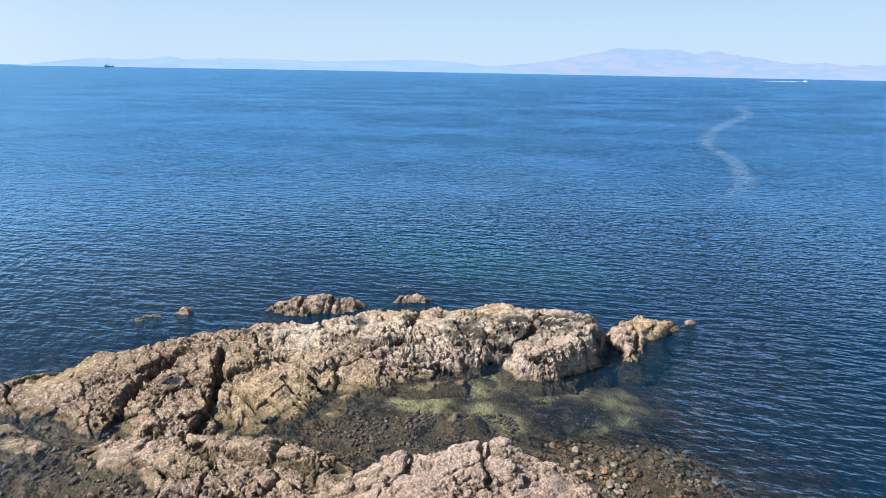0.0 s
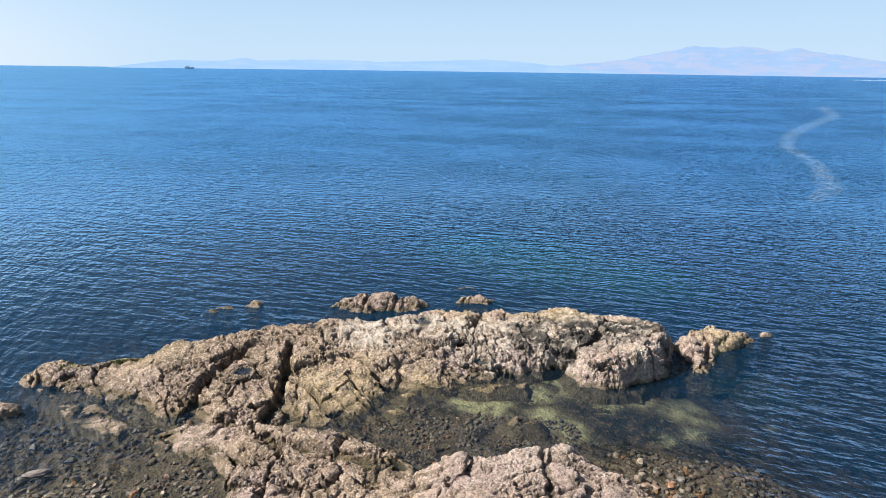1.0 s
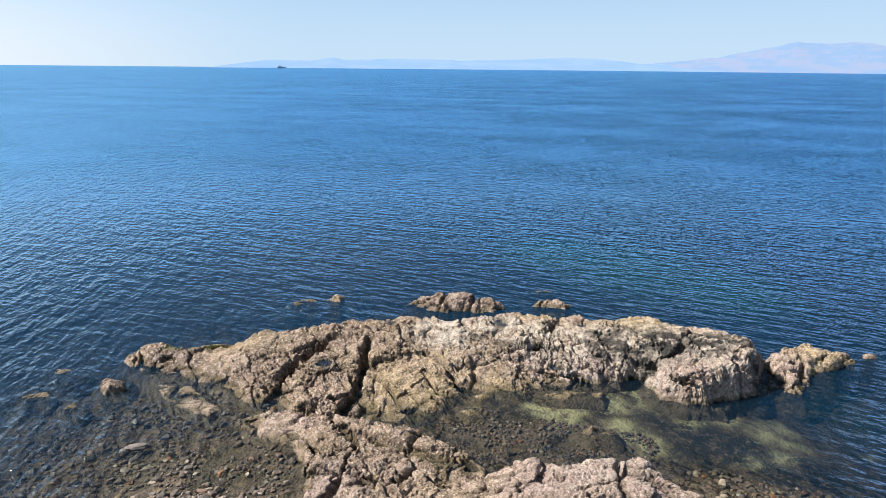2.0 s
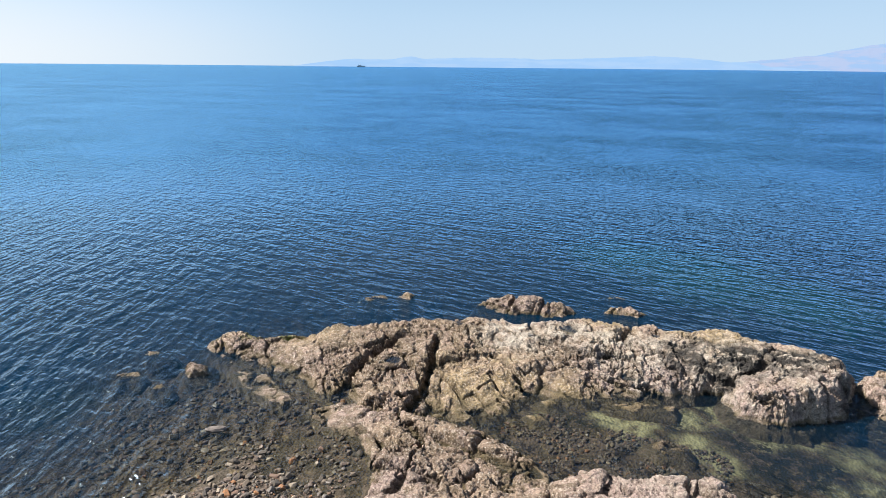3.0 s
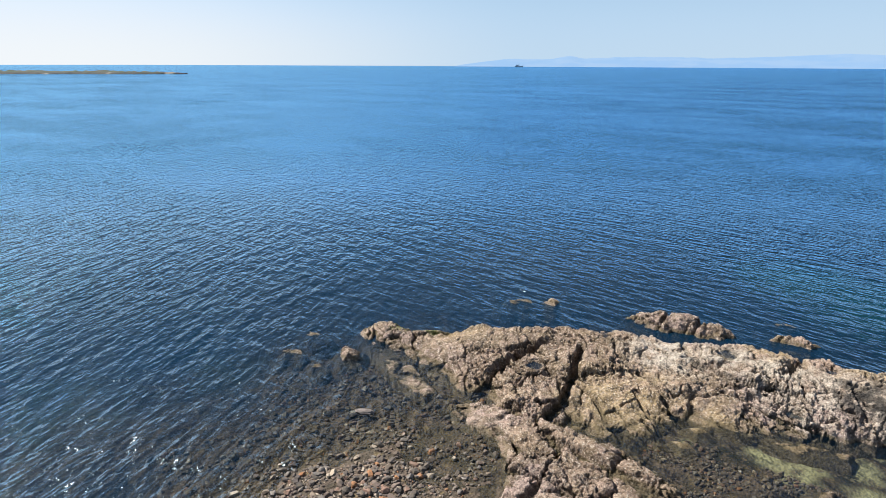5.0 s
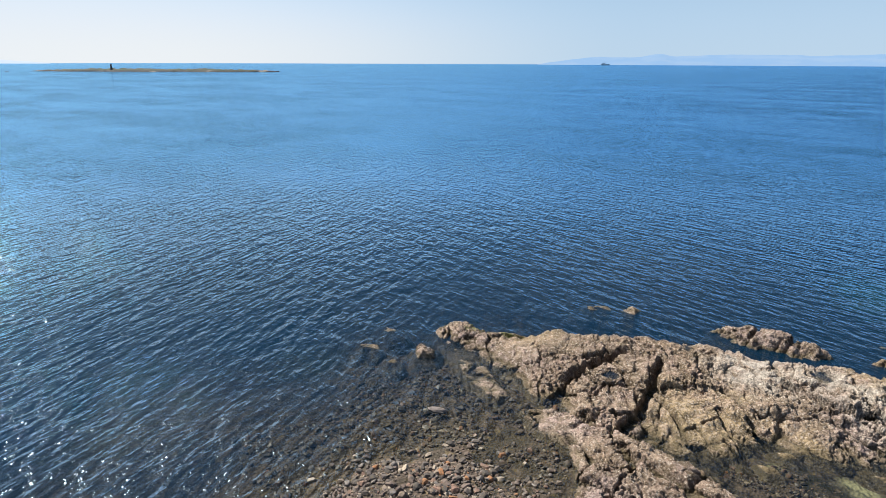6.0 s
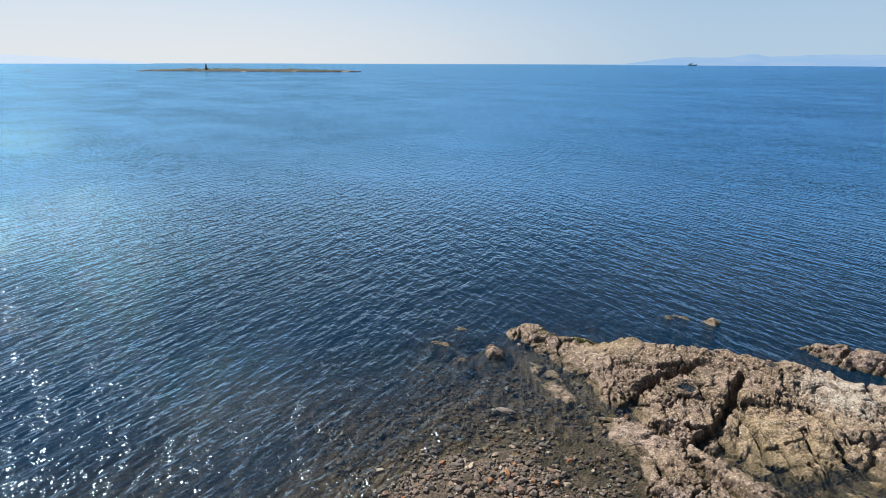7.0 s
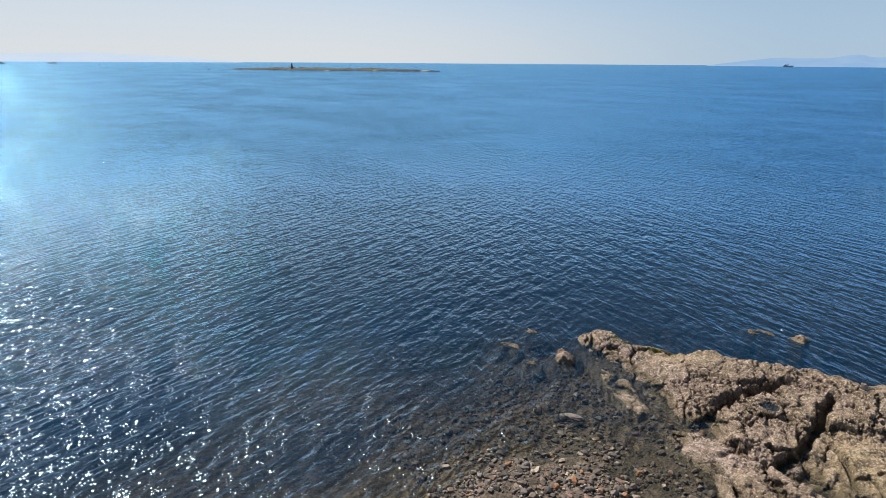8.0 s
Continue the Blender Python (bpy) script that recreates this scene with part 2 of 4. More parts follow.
def stone_material():
    m = Nodes("beach_stone")
    per = m.t.nodes.new("ShaderNodeNewGeometry").outputs["Random Per Island"]
    own = m.t.nodes.new("ShaderNodeObjectInfo").outputs["Random"]
    r = m.math("FRACT", m.math("ADD", per, own))
    ramp = m.t.nodes.new("ShaderNodeValToRGB")
    ramp.color_ramp.interpolation = "CONSTANT"
    tones = [(0.0, (0.09, 0.076, 0.073)), (0.2, (0.125, 0.094, 0.083)), (0.4, (0.065, 0.057, 0.054)), (0.55, (0.175, 0.137, 0.11)),
             (0.68, (0.19, 0.118, 0.094)), (0.8, (0.15, 0.135, 0.13)), (0.90, (0.32, 0.265, 0.21)), (0.96, (0.27, 0.125, 0.06))]
    for k, (p, c) in enumerate(tones):
        e = ramp.color_ramp.elements[k] if k < 2 else ramp.color_ramp.elements.new(p)
        e.position, e.color = p, (*c, 1)
    m.t.links.new(r, ramp.inputs["Fac"])
    col = m.mix(m.ramp(m.noise(7.0, 5, 0.7), 0.42, 0.65, 0, 0.6), ramp.outputs["Color"], (0.12, 0.095, 0.06))
    z = m.math("ADD", m.height(), m.math("MULTIPLY", m.math("SUBTRACT", m.noise(0.7, 4), 0.5), 0.4))
    wet = m.ramp(z, 0.0, 0.25, 1.0, 0.0)
    col = m.mix(m.math("MULTIPLY", wet, 0.35), col, (0.05, 0.036, 0.02))
    return m.done(col, m.ramp(wet, 0.0, 1.0, 0.9, 0.4), m.bump(m.noise(22.0, 6, 0.7), 0.5, 0.03))


def water_material():
    m = Nodes("sea_water")
    t = m.t
    t.nodes.remove(m.bsdf)
    xyz = m.add("SeparateXYZ", Vector=m.pos)
    big = m.noise(0.010, 4, 0.55, m.mapped((1.0, 2.0, 1.0), 10))
    gust = m.math("MULTIPLY", m.ramp(big, 0.36, 0.62, 0.6, 1.15), m.ramp(m.noise(0.05, 3, 0.5), 0.3, 0.7, 0.75, 1.15))
    gust = m.math("MULTIPLY", gust, m.ramp(m.attr("still"), 0.0, 1.0, 1.0, 0.16))
    # two trains of waves meet: one from the open west, one from the north-east
    bearing = m.math("ARCTAN2", m.math("SUBTRACT", xyz.outputs["X"], 10.0), m.math("ADD", xyz.outputs["Y"], 15.0))
    west = m.ramp(bearing, -1.1, -0.15, 1.0, 0.12)
    north = m.ramp(bearing, -1.2, 0.1, 0.35, 1.0)

    def train(scale, long, crest, detail, warp=0.25):
        return m.noise(scale, detail, 0.5, m.mapped((long, 1.0, 1.0), 0, m.mapped((1, 1, 1), -crest)), warp)

    def both(scale, long, crest_west, crest_north, detail):
        a = m.math("MULTIPLY", train(scale, long, crest_west, detail), west)
        return m.math("ADD", a, m.math("MULTIPLY", train(scale * 1.15, long, crest_north, detail), north))
    swell = both(0.85, 0.36, 117, -7, 1)
    chop = both(1.9, 0.45, 108, -16, 1)
    ripple = both(4.6, 0.6, 125, 4, 2.5)
    roll = m.noise(0.3, 4, 0.6, m.mapped((0.4, 1.0, 1.0), 0, m.mapped((1, 1, 1), 8)))
    sea = m.noise(0.10, 5, 0.65, m.mapped((0.4, 1.0, 1.0), 0, m.mapped((1, 1, 1), 6)))
    n = m.bump(sea, m.math("MULTIPLY", gust, m.ramp(m.attr("murk"), 0.9, 1.0)), 1.3)
    n = m.bump(roll, gust, 0.5, n)
    n = m.bump(swell, gust, 0.64, n)
    n = m.bump(chop, gust, 0.32, n)
    n = m.bump(ripple, gust, 0.055, n)
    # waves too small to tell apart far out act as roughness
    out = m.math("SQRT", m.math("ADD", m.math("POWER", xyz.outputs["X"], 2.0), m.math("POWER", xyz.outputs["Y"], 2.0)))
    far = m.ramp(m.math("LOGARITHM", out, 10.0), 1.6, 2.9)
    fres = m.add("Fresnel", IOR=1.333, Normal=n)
    # sky reflection is tinted blue by hand, more so far out
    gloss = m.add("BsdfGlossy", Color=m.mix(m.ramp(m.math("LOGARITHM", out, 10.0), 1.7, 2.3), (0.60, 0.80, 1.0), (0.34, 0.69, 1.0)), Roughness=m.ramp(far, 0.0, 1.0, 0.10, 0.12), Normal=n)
    clear = m.add("BsdfTransparent", Color=(0.84, 0.86, 0.82, 1))
    body = m.add("BsdfDiffuse", Color=m.mix(m.attr("shoal"), (0.0015, 0.015, 0.035), (0.003, 0.034, 0.050)))
    under = m.add("MixShader", Fac=m.attr("murk"))
    t.links.new(clear.outputs[0], under.inputs[1])
    t.links.new(body.outputs[0], under.inputs[2])
    # reflection weakened near shore and boosted far out to brighten the distant sea
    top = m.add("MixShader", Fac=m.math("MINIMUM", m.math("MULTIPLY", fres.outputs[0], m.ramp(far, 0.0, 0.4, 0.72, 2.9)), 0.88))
    t.links.new(under.outputs[0], top.inputs[1])
    t.links.new(gloss.outputs[0], top.inputs[2])
    t.links.new(top.outputs[0], m.out.inputs["Surface"])
    return m.mat


def plain(name, color, rough=0.8, spread=0.25, scale=1.0, glow=0.0):
    m = Nodes(name)
    dark = tuple(c * (1 - spread) for c in color)
    col = m.mix(m.ramp(m.noise(scale, 5, 0.65), 0.35, 0.65), color, dark)
    mat = m.done(col, rough)
    if glow:
        m.put(m.bsdf.inputs["Emission Color"], col)
        m.bsdf.inputs["Emission Strength"].default_value = glow
    return mat


ROCK, BED, STONE, WATER = rock_material(), bed_material(), stone_material(), water_material()

# ---------------------------------------------------------------- sea bed and sea
SHORE = [(-22.4, 18, 0.4), (-23, 11, 0.5), (-21.2, 22, 0.15), (-18.5, 25, -0.2), (-16, 23, 0.05), (-25.4, 23, -0.35), (-25.4, 16.5, -0.05), (-27.0, 13, -0.6), (-28, 28, -0.55),
         (-32, 27, -1.0), (-36, 22, -1.7), (-29, 17, -0.9), (-32, 11, -1.8), (-46, 25, -4), (-40, 38, -2.6), (-28, 50, -2.6),
         (-22, 31, -0.35), (-60, 50, -5), (-52, 3, -5)]
POOL = [(-5, 34, -0.4), (0, 36.5, -0.5), (4, 37, -0.7), (9, 37, -0.9), (13, 36, -1.0), (17, 38, -1.7), (20, 40, -2.1), (9, 30, -0.12),
        (13, 29, -0.3), (16, 28, -0.6), (19, 30, -1.5), (22, 34, -2.5), (27, 28, -3.3), (-8, 58, -3), (15, 58, -3.5), (0, 20, 0.6),
        (10, 18, 0.3), (40, 40, -5), (0, 85, -5.5), (30, 8, -4)]


def bed_height(x, y):
    z = blended(x, y, SHORE + POOL, 3.0)
    far = np.clip((np.hypot(x + 5, y - 30) - 45) / 40, 0, 1)
    z = z * (1 - far) - 5.5 * far
    return z + (0.10 * fbm(x / 1.8, y / 1.8, 4, 5)) * (1 - far)


def spread_axis(lo, hi, step, reach):
    core = np.arange(lo, hi + step / 2, step)
    out, d = [], step
    a = hi
    while a < reach:
        d *= 1.35
        a = min(a + d, reach)
        out.append(a)
    tail = np.array(out)
    out, d, a = [], step, lo
    while a > -reach:
        d *= 1.35
        a = max(a - d, -reach)
        out.append(a)
    return np.concatenate([np.array(out)[::-1], core, tail])


X, Y = np.meshgrid(spread_axis(-52, 36, 0.25, 4990), spread_axis(2, 66, 0.25, 4990))
Zb = bed_height(X, Y)
sand = patches(X, Y, [(-6.9, 35.7, 0.8), (-2.7, 37.8, 1.1), (-0.8, 37.0, 1.2), (-0.2, 38.4, 0.9), (2.4, 39.9, 1.1), (4.2, 42.0, 1.0), (3.1, 36.9, 1.3), (4.5, 35.7, 1.3),
                      (7.5, 39.7, 1.2), (9.8, 40.6, 1.3), (12.4, 39.6, 1.5), (13.9, 38.4, 1.0), (10.6, 35.6, 0.8), (19.0, 39.8, 0.6), (5.2, 40.6, 1.1), (13.6, 40.8, 1.0), (12.6, 36.6, 0.8)])
weed = patches(X, Y, [(-5.0, 36.4, 1.3), (-3.8, 36.2, 1.0), (0.8, 36.2, 0.9), (5.4, 38.6, 1.2), (6.6, 37.6, 1.8), (8.6, 38.0, 1.6), (10.4, 37.4, 1.6), (7.2, 36.0, 1.6), (9.6, 36.0, 1.4), (-9.0, 33.8, 1.0), (14.8, 35.2, 2.2), (8.0, 34.0, 1.5), (11.8, 34.6, 1.4), (1.6, 38.6, 0.8)])
bed_ob = new("ground", sheet("ground", X, Y, Zb, BED, {"sand": sand, "weed": weed}))
tagged(bed_ob, "stony sea bed and shingle shore sloping under the water", "sea bed", kind="structure")

depth = np.clip(-Zb, 0, 20)
still = patches(X, Y, [(-5, 35, 4), (1, 36.5, 4), (5, 38, 4), (9, 37, 4), (12, 38, 3.5), (-20.5, 32.6, 2.5), (-18.5, 26, 4), (11, 29.5, 4), (-23, 24, 3)])
shoal = np.maximum(0.75 * patches(X, Y, [(5, 70, 9), (14, 66, 7), (-4, 74, 7)]), 0.2 * patches(X, Y, [(18, 41, 3), (-38, 24, 3), (-44, 14, 4)]))
murk = 1 - np.exp(-np.clip(depth - 0.25, 0, 20) * 0.5)
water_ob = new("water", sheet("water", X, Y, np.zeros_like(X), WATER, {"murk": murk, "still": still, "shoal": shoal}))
tagged(water_ob, "calm blue rippled sea, clear in the shallows", "sea", kind="structure")


# ---------------------------------------------------------------- rocks
def tide_pool(x, y, r, level, seed):
    """Water standing in a hollow of the rock."""
    k = np.arange(28) * 2 * math.pi / 28
    rr = r * (1.15 + 0.35 * gnoise(np.cos(k) * 1.5 + x, np.sin(k) * 1.5 + y, seed))
    rings = [np.stack([x + rr * s * np.cos(k), y + 0.8 * rr * s * np.sin(k), np.full(28, level)], -1) for s in (0.02, 0.5, 1.0)]
    quads = [(a * 28 + b, a * 28 + (b + 1) % 28, (a + 1) * 28 + (b + 1) % 28, (a + 1) * 28 + b) for a in range(2) for b in range(28)]
    n = 28 * 3
    ob = new("tide_pool", finish("tide_pool", np.concatenate(rings), np.array(quads)[:, ::-1], WATER, {"murk": np.full(n, 0.3), "still": np.ones(n)}))
    tagged(ob, "small still pool of dark water in a rock hollow", "tide pool", "pools on the outcrop")


def whole_blocks(ids):
    """Gives scraps of a block that lie apart from it to the block beside them."""
    ids = ids.copy()
    for turn_ in range(2):
        mark = np.arange(ids.size).reshape(ids.shape)
        across, down = ids[:, 1:] == ids[:, :-1], ids[1:] == ids[:-1]
        for k in range(400):
            before = mark.copy()
            low_ = np.where(across, np.minimum(mark[:, 1:], mark[:, :-1]), mark[:, 1:])
            mark[:, 1:] = low_
            mark[:, :-1] = np.where(across, np.minimum(mark[:, :-1], low_), mark[:, :-1])
            low_ = np.where(down, np.minimum(mark[1:], mark[:-1]), mark[1:])
            mark[1:] = low_
            mark[:-1] = np.where(down, np.minimum(mark[:-1], low_), mark[:-1])
            if (before == mark).all():
                break
        sizes = np.bincount(mark.ravel(), minlength=ids.size)
        scrap = sizes[mark] < 500
        if not scrap.any():
            break
        for k in range(40):
            take = scrap[:, 1:] & ~scrap[:, :-1]
            ids[:, 1:][take] = ids[:, :-1][take]
            scrap[:, 1:][take] = False
            take = scrap[1:] & ~scrap[:-1]
            ids[1:][take] = ids[:-1][take]
            scrap[1:][take] = False
            if not scrap.any():
                break
    return ids


def rock(name, label, outline, heights, step=0.08, edge=2.2, blocks=1.0, turn=35.0, clefts=(), marks=None, seed=0, group="rocks along the shore", warp=0.8, smooth=((0, -90, 1),), steep=((0, -90, 1),), gentle=((0, -90, 1),), lumps=1.0, pools=(), split=True):
    """One outcrop: a raised mass inside an outline, broken into blocks along its joints."""
    xs, ys = [p[0] for p in outline], [p[1] for p in outline]
    X, Y = np.meshgrid(np.arange(min(xs) - 1.8, max(xs) + 1.8, step), np.arange(min(ys) - 1.8, max(ys) + 1.8, step))
    wx = X + 0.65 * warp * fbm(X / 2.6, Y / 2.6, 5, seed + 1)
    wy = Y + 0.65 * warp * fbm(X / 2.6, Y / 2.6, 5, seed + 2)
    d = inside(wx, wy, outline)
    h = blended(X, Y, heights, 2.5)
    soft = edge * (1 - 0.55 * patches(X, Y, steep)) * (1 + 1.3 * patches(X, Y, gentle))
    rise = 1 - (1 - np.clip(d / soft, 0, 1)) ** 1.8
    z = np.where(d > 0, h * rise - 0.03, d * 0.7 - 0.5 * d * d - 0.03)
    c, s = math.cos(radians(turn)), math.sin(radians(turn))
    body = np.clip(d / 0.9 + 0.5, 0, 1)
    calm = np.ones_like(X) - 0.85 * patches(X, Y, smooth)
    found = {}

    def jointed(a0, b0, size, stretch, lift, tilt, dome, joint, width):
        """Rounded blocks with tilted tops and narrow open joints, in metres."""
        bend, fine_ = (0.2, 1) if size > 2 else (0.25, 3)
        a = a0 / (size * stretch) + bend * fbm(a0 / size, b0 / size, fine_, seed + 31)
        b = b0 / size + bend * fbm(a0 / size, b0 / size, fine_, seed + 32)
        f1, f2, rid, dx, dy = cells(a, b, seed + int(size * 100))
        e = np.clip((f2 - f1) / 0.5, 0, 1)
        found[size] = rid
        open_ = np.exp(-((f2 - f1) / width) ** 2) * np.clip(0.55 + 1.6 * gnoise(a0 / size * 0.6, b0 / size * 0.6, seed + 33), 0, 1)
        return lift * (rid * 2 - 1) + (dx * np.sin(rid * 40) + dy * np.cos(rid * 57)) * tilt - dome * (1 - e) ** 3 - joint * open_, open_
    big, gap = jointed(c * X + s * Y, -s * X + c * Y, 3.0, 1.6, 0.12, 0.20, 0.08, 0.45, 0.06)
    z = z + blocks * body * (0.3 + 0.7 * calm) * big
    z = z + body * 0.34 * (np.abs(gnoise(wx / 2.3, wy / 2.3, seed + 49)) - 0.2)
    for line, width, deep in clefts:
        w = np.maximum(width * (0.85 + 0.6 * gnoise(X / 1.1, Y / 1.1, seed + 12)), 0.06)
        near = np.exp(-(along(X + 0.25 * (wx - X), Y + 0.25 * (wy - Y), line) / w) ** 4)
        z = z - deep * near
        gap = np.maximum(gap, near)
    z = np.where(d > 1.0, np.maximum(z, 0.08 + 0.05 * z), z)
    for px, py, pr in pools:
        hollow = np.exp(-(np.hypot(X - px, Y - py) / pr) ** 4)
        z = z - 0.32 * hollow
        gap = np.maximum(gap, hollow)
    # finer relief stands out square to the surface
    gy, gx = np.gradient(z, step)
    k = 1 / np.sqrt(1 + gx * gx + gy * gy)
    fx, fy = wx + 0.3 * z, wy + 0.6 * z
    c0, s0 = c * fx + s * fy, -s * fx + c * fy
    knobs = np.clip(0.75 + 0.9 * gnoise(X / 4.2, Y / 4.2, seed + 77), 0.25, 1.3)
    mid, gap2 = jointed(c0, s0, 1.2, 2.0, 0.065, 0.15, 0.09, 0.22, 0.07)
    low_, gap3 = jointed(c0, s0, 0.5, 1.6, 0.05, 0.10, 0.06, 0.13, 0.09)
    tiny, gap4 = jointed(c0, s0, 0.22, 1.4, 0.03, 0.06, 0.035, 0.06, 0.15)
    lump = 0.16 * (np.abs(gnoise(c0 * 0.7, s0, seed + 50)) - 0.2) + 0.05 * (np.abs(gnoise(c0 * 2.3, s0 * 2.9, seed + 51)) - 0.2)
    fine = body * (calm * blocks * (mid + knobs * (low_ + tiny)) + (0.3 + 0.7 * calm) * lump * lumps)
    X2, Y2, z = X - gx * k * fine, Y - gy * k * fine, z + k * fine
    # mask for the shade painted into the joints
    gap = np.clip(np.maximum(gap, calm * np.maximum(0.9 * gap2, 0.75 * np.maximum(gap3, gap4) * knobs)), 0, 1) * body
    keep = d > -1.5
    attrs = {k: np.zeros_like(X) for k in ("pale", "black", "pink", "green", "ochre", "brown")}
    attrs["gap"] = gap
    for key, spots in (marks or {}).items():
        attrs[key] = patches(X, Y, spots)
    for px, py, pr in pools:
        iy, ix = int((py - Y[0, 0]) / step), int((px - X[0, 0]) / step)
        tide_pool(px, py, pr, float(np.median(z[iy - 4:iy + 5, ix - 4:ix + 5])) + 0.10, seed)
    if not split:
        return tagged(new(name, sheet(name, X2, Y2, z, ROCK, attrs, keep)), label, "rock", group)
    thing = new(name)
    thing.location = (float(np.mean(xs)), float(np.mean(ys)), 0)
    home = Matrix.Translation(-thing.location)
    # each joint block is a part
    ids = whole_blocks(np.where(d > -1.4, found[3.0], -1.0))
    names, count = np.unique(ids[keep], return_counts=True)
    face_id = ids[:-1, :-1]
    for block in names[(count > 150) & (names >= 0)]:
        mine = face_id == block
        me = sheet("rock_block", X2, Y2, z, ROCK, attrs, keep, faces_kept=mine)
        if len(me.polygons):
            me.transform(home)
            ob = new("rock_block", me)
            ob.parent = thing
    return tagged(thing, label, "rock", group)


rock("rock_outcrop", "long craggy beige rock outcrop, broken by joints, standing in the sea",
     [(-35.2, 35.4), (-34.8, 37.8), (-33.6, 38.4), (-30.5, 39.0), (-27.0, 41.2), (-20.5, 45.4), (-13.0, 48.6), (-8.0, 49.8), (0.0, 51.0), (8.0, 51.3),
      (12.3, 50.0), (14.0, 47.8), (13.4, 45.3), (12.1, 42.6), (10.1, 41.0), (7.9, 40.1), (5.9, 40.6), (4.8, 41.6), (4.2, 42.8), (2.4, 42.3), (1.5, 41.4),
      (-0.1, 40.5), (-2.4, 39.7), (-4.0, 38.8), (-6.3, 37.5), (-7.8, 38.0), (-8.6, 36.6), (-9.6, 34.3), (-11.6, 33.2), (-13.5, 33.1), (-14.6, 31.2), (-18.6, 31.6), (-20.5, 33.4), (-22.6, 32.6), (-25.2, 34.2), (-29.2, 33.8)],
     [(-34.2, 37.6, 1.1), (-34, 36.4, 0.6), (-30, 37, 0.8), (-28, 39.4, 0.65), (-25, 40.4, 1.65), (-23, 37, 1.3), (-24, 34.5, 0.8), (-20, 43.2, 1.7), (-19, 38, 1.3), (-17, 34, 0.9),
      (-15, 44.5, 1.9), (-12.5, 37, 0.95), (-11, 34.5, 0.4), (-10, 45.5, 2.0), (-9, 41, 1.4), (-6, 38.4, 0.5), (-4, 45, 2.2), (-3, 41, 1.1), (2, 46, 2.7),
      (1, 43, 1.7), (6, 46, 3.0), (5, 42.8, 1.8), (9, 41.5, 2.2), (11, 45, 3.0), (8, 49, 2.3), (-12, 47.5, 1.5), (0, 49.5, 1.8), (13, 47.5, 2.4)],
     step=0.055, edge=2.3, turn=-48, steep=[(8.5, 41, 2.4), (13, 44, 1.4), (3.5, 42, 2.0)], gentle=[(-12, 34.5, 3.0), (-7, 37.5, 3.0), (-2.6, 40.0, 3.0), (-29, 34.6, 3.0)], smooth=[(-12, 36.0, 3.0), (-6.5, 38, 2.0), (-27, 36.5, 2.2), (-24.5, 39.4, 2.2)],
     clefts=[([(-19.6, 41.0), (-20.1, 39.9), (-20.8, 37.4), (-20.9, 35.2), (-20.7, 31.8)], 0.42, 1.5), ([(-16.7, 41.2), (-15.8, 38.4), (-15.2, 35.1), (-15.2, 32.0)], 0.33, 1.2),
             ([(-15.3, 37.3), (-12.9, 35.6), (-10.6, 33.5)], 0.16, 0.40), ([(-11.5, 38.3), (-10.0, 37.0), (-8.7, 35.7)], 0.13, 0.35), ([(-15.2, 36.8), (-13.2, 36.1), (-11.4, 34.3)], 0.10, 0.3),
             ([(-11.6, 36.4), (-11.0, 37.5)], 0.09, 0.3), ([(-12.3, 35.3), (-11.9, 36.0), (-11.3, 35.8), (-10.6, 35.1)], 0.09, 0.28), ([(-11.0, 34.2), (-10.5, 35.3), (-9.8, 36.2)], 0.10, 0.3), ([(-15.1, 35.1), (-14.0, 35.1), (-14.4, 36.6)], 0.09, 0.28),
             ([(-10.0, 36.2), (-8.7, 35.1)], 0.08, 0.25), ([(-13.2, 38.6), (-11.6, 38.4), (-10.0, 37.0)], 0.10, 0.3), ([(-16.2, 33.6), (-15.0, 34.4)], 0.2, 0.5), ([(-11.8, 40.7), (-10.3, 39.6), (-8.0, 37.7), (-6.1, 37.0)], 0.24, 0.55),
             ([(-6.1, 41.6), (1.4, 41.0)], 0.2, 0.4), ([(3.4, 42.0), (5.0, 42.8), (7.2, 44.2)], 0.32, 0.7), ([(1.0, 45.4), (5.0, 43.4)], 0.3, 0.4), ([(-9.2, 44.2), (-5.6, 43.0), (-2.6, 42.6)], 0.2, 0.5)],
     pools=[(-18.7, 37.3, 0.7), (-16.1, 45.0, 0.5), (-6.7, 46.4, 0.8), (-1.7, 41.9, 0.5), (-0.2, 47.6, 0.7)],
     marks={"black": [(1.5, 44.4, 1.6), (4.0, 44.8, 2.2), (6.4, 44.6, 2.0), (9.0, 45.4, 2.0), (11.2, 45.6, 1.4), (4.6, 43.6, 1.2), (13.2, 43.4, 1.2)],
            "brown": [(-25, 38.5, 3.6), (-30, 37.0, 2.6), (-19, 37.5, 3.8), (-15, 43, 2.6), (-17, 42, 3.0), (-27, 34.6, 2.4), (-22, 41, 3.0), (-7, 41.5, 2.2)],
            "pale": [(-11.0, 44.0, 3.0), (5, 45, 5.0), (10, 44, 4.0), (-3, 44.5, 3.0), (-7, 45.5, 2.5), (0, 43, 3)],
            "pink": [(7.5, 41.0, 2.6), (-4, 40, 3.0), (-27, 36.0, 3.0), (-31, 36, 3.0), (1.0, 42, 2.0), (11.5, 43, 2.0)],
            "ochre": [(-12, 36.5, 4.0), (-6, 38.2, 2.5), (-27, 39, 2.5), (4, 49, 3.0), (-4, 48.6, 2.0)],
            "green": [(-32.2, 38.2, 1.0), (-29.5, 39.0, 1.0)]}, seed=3)
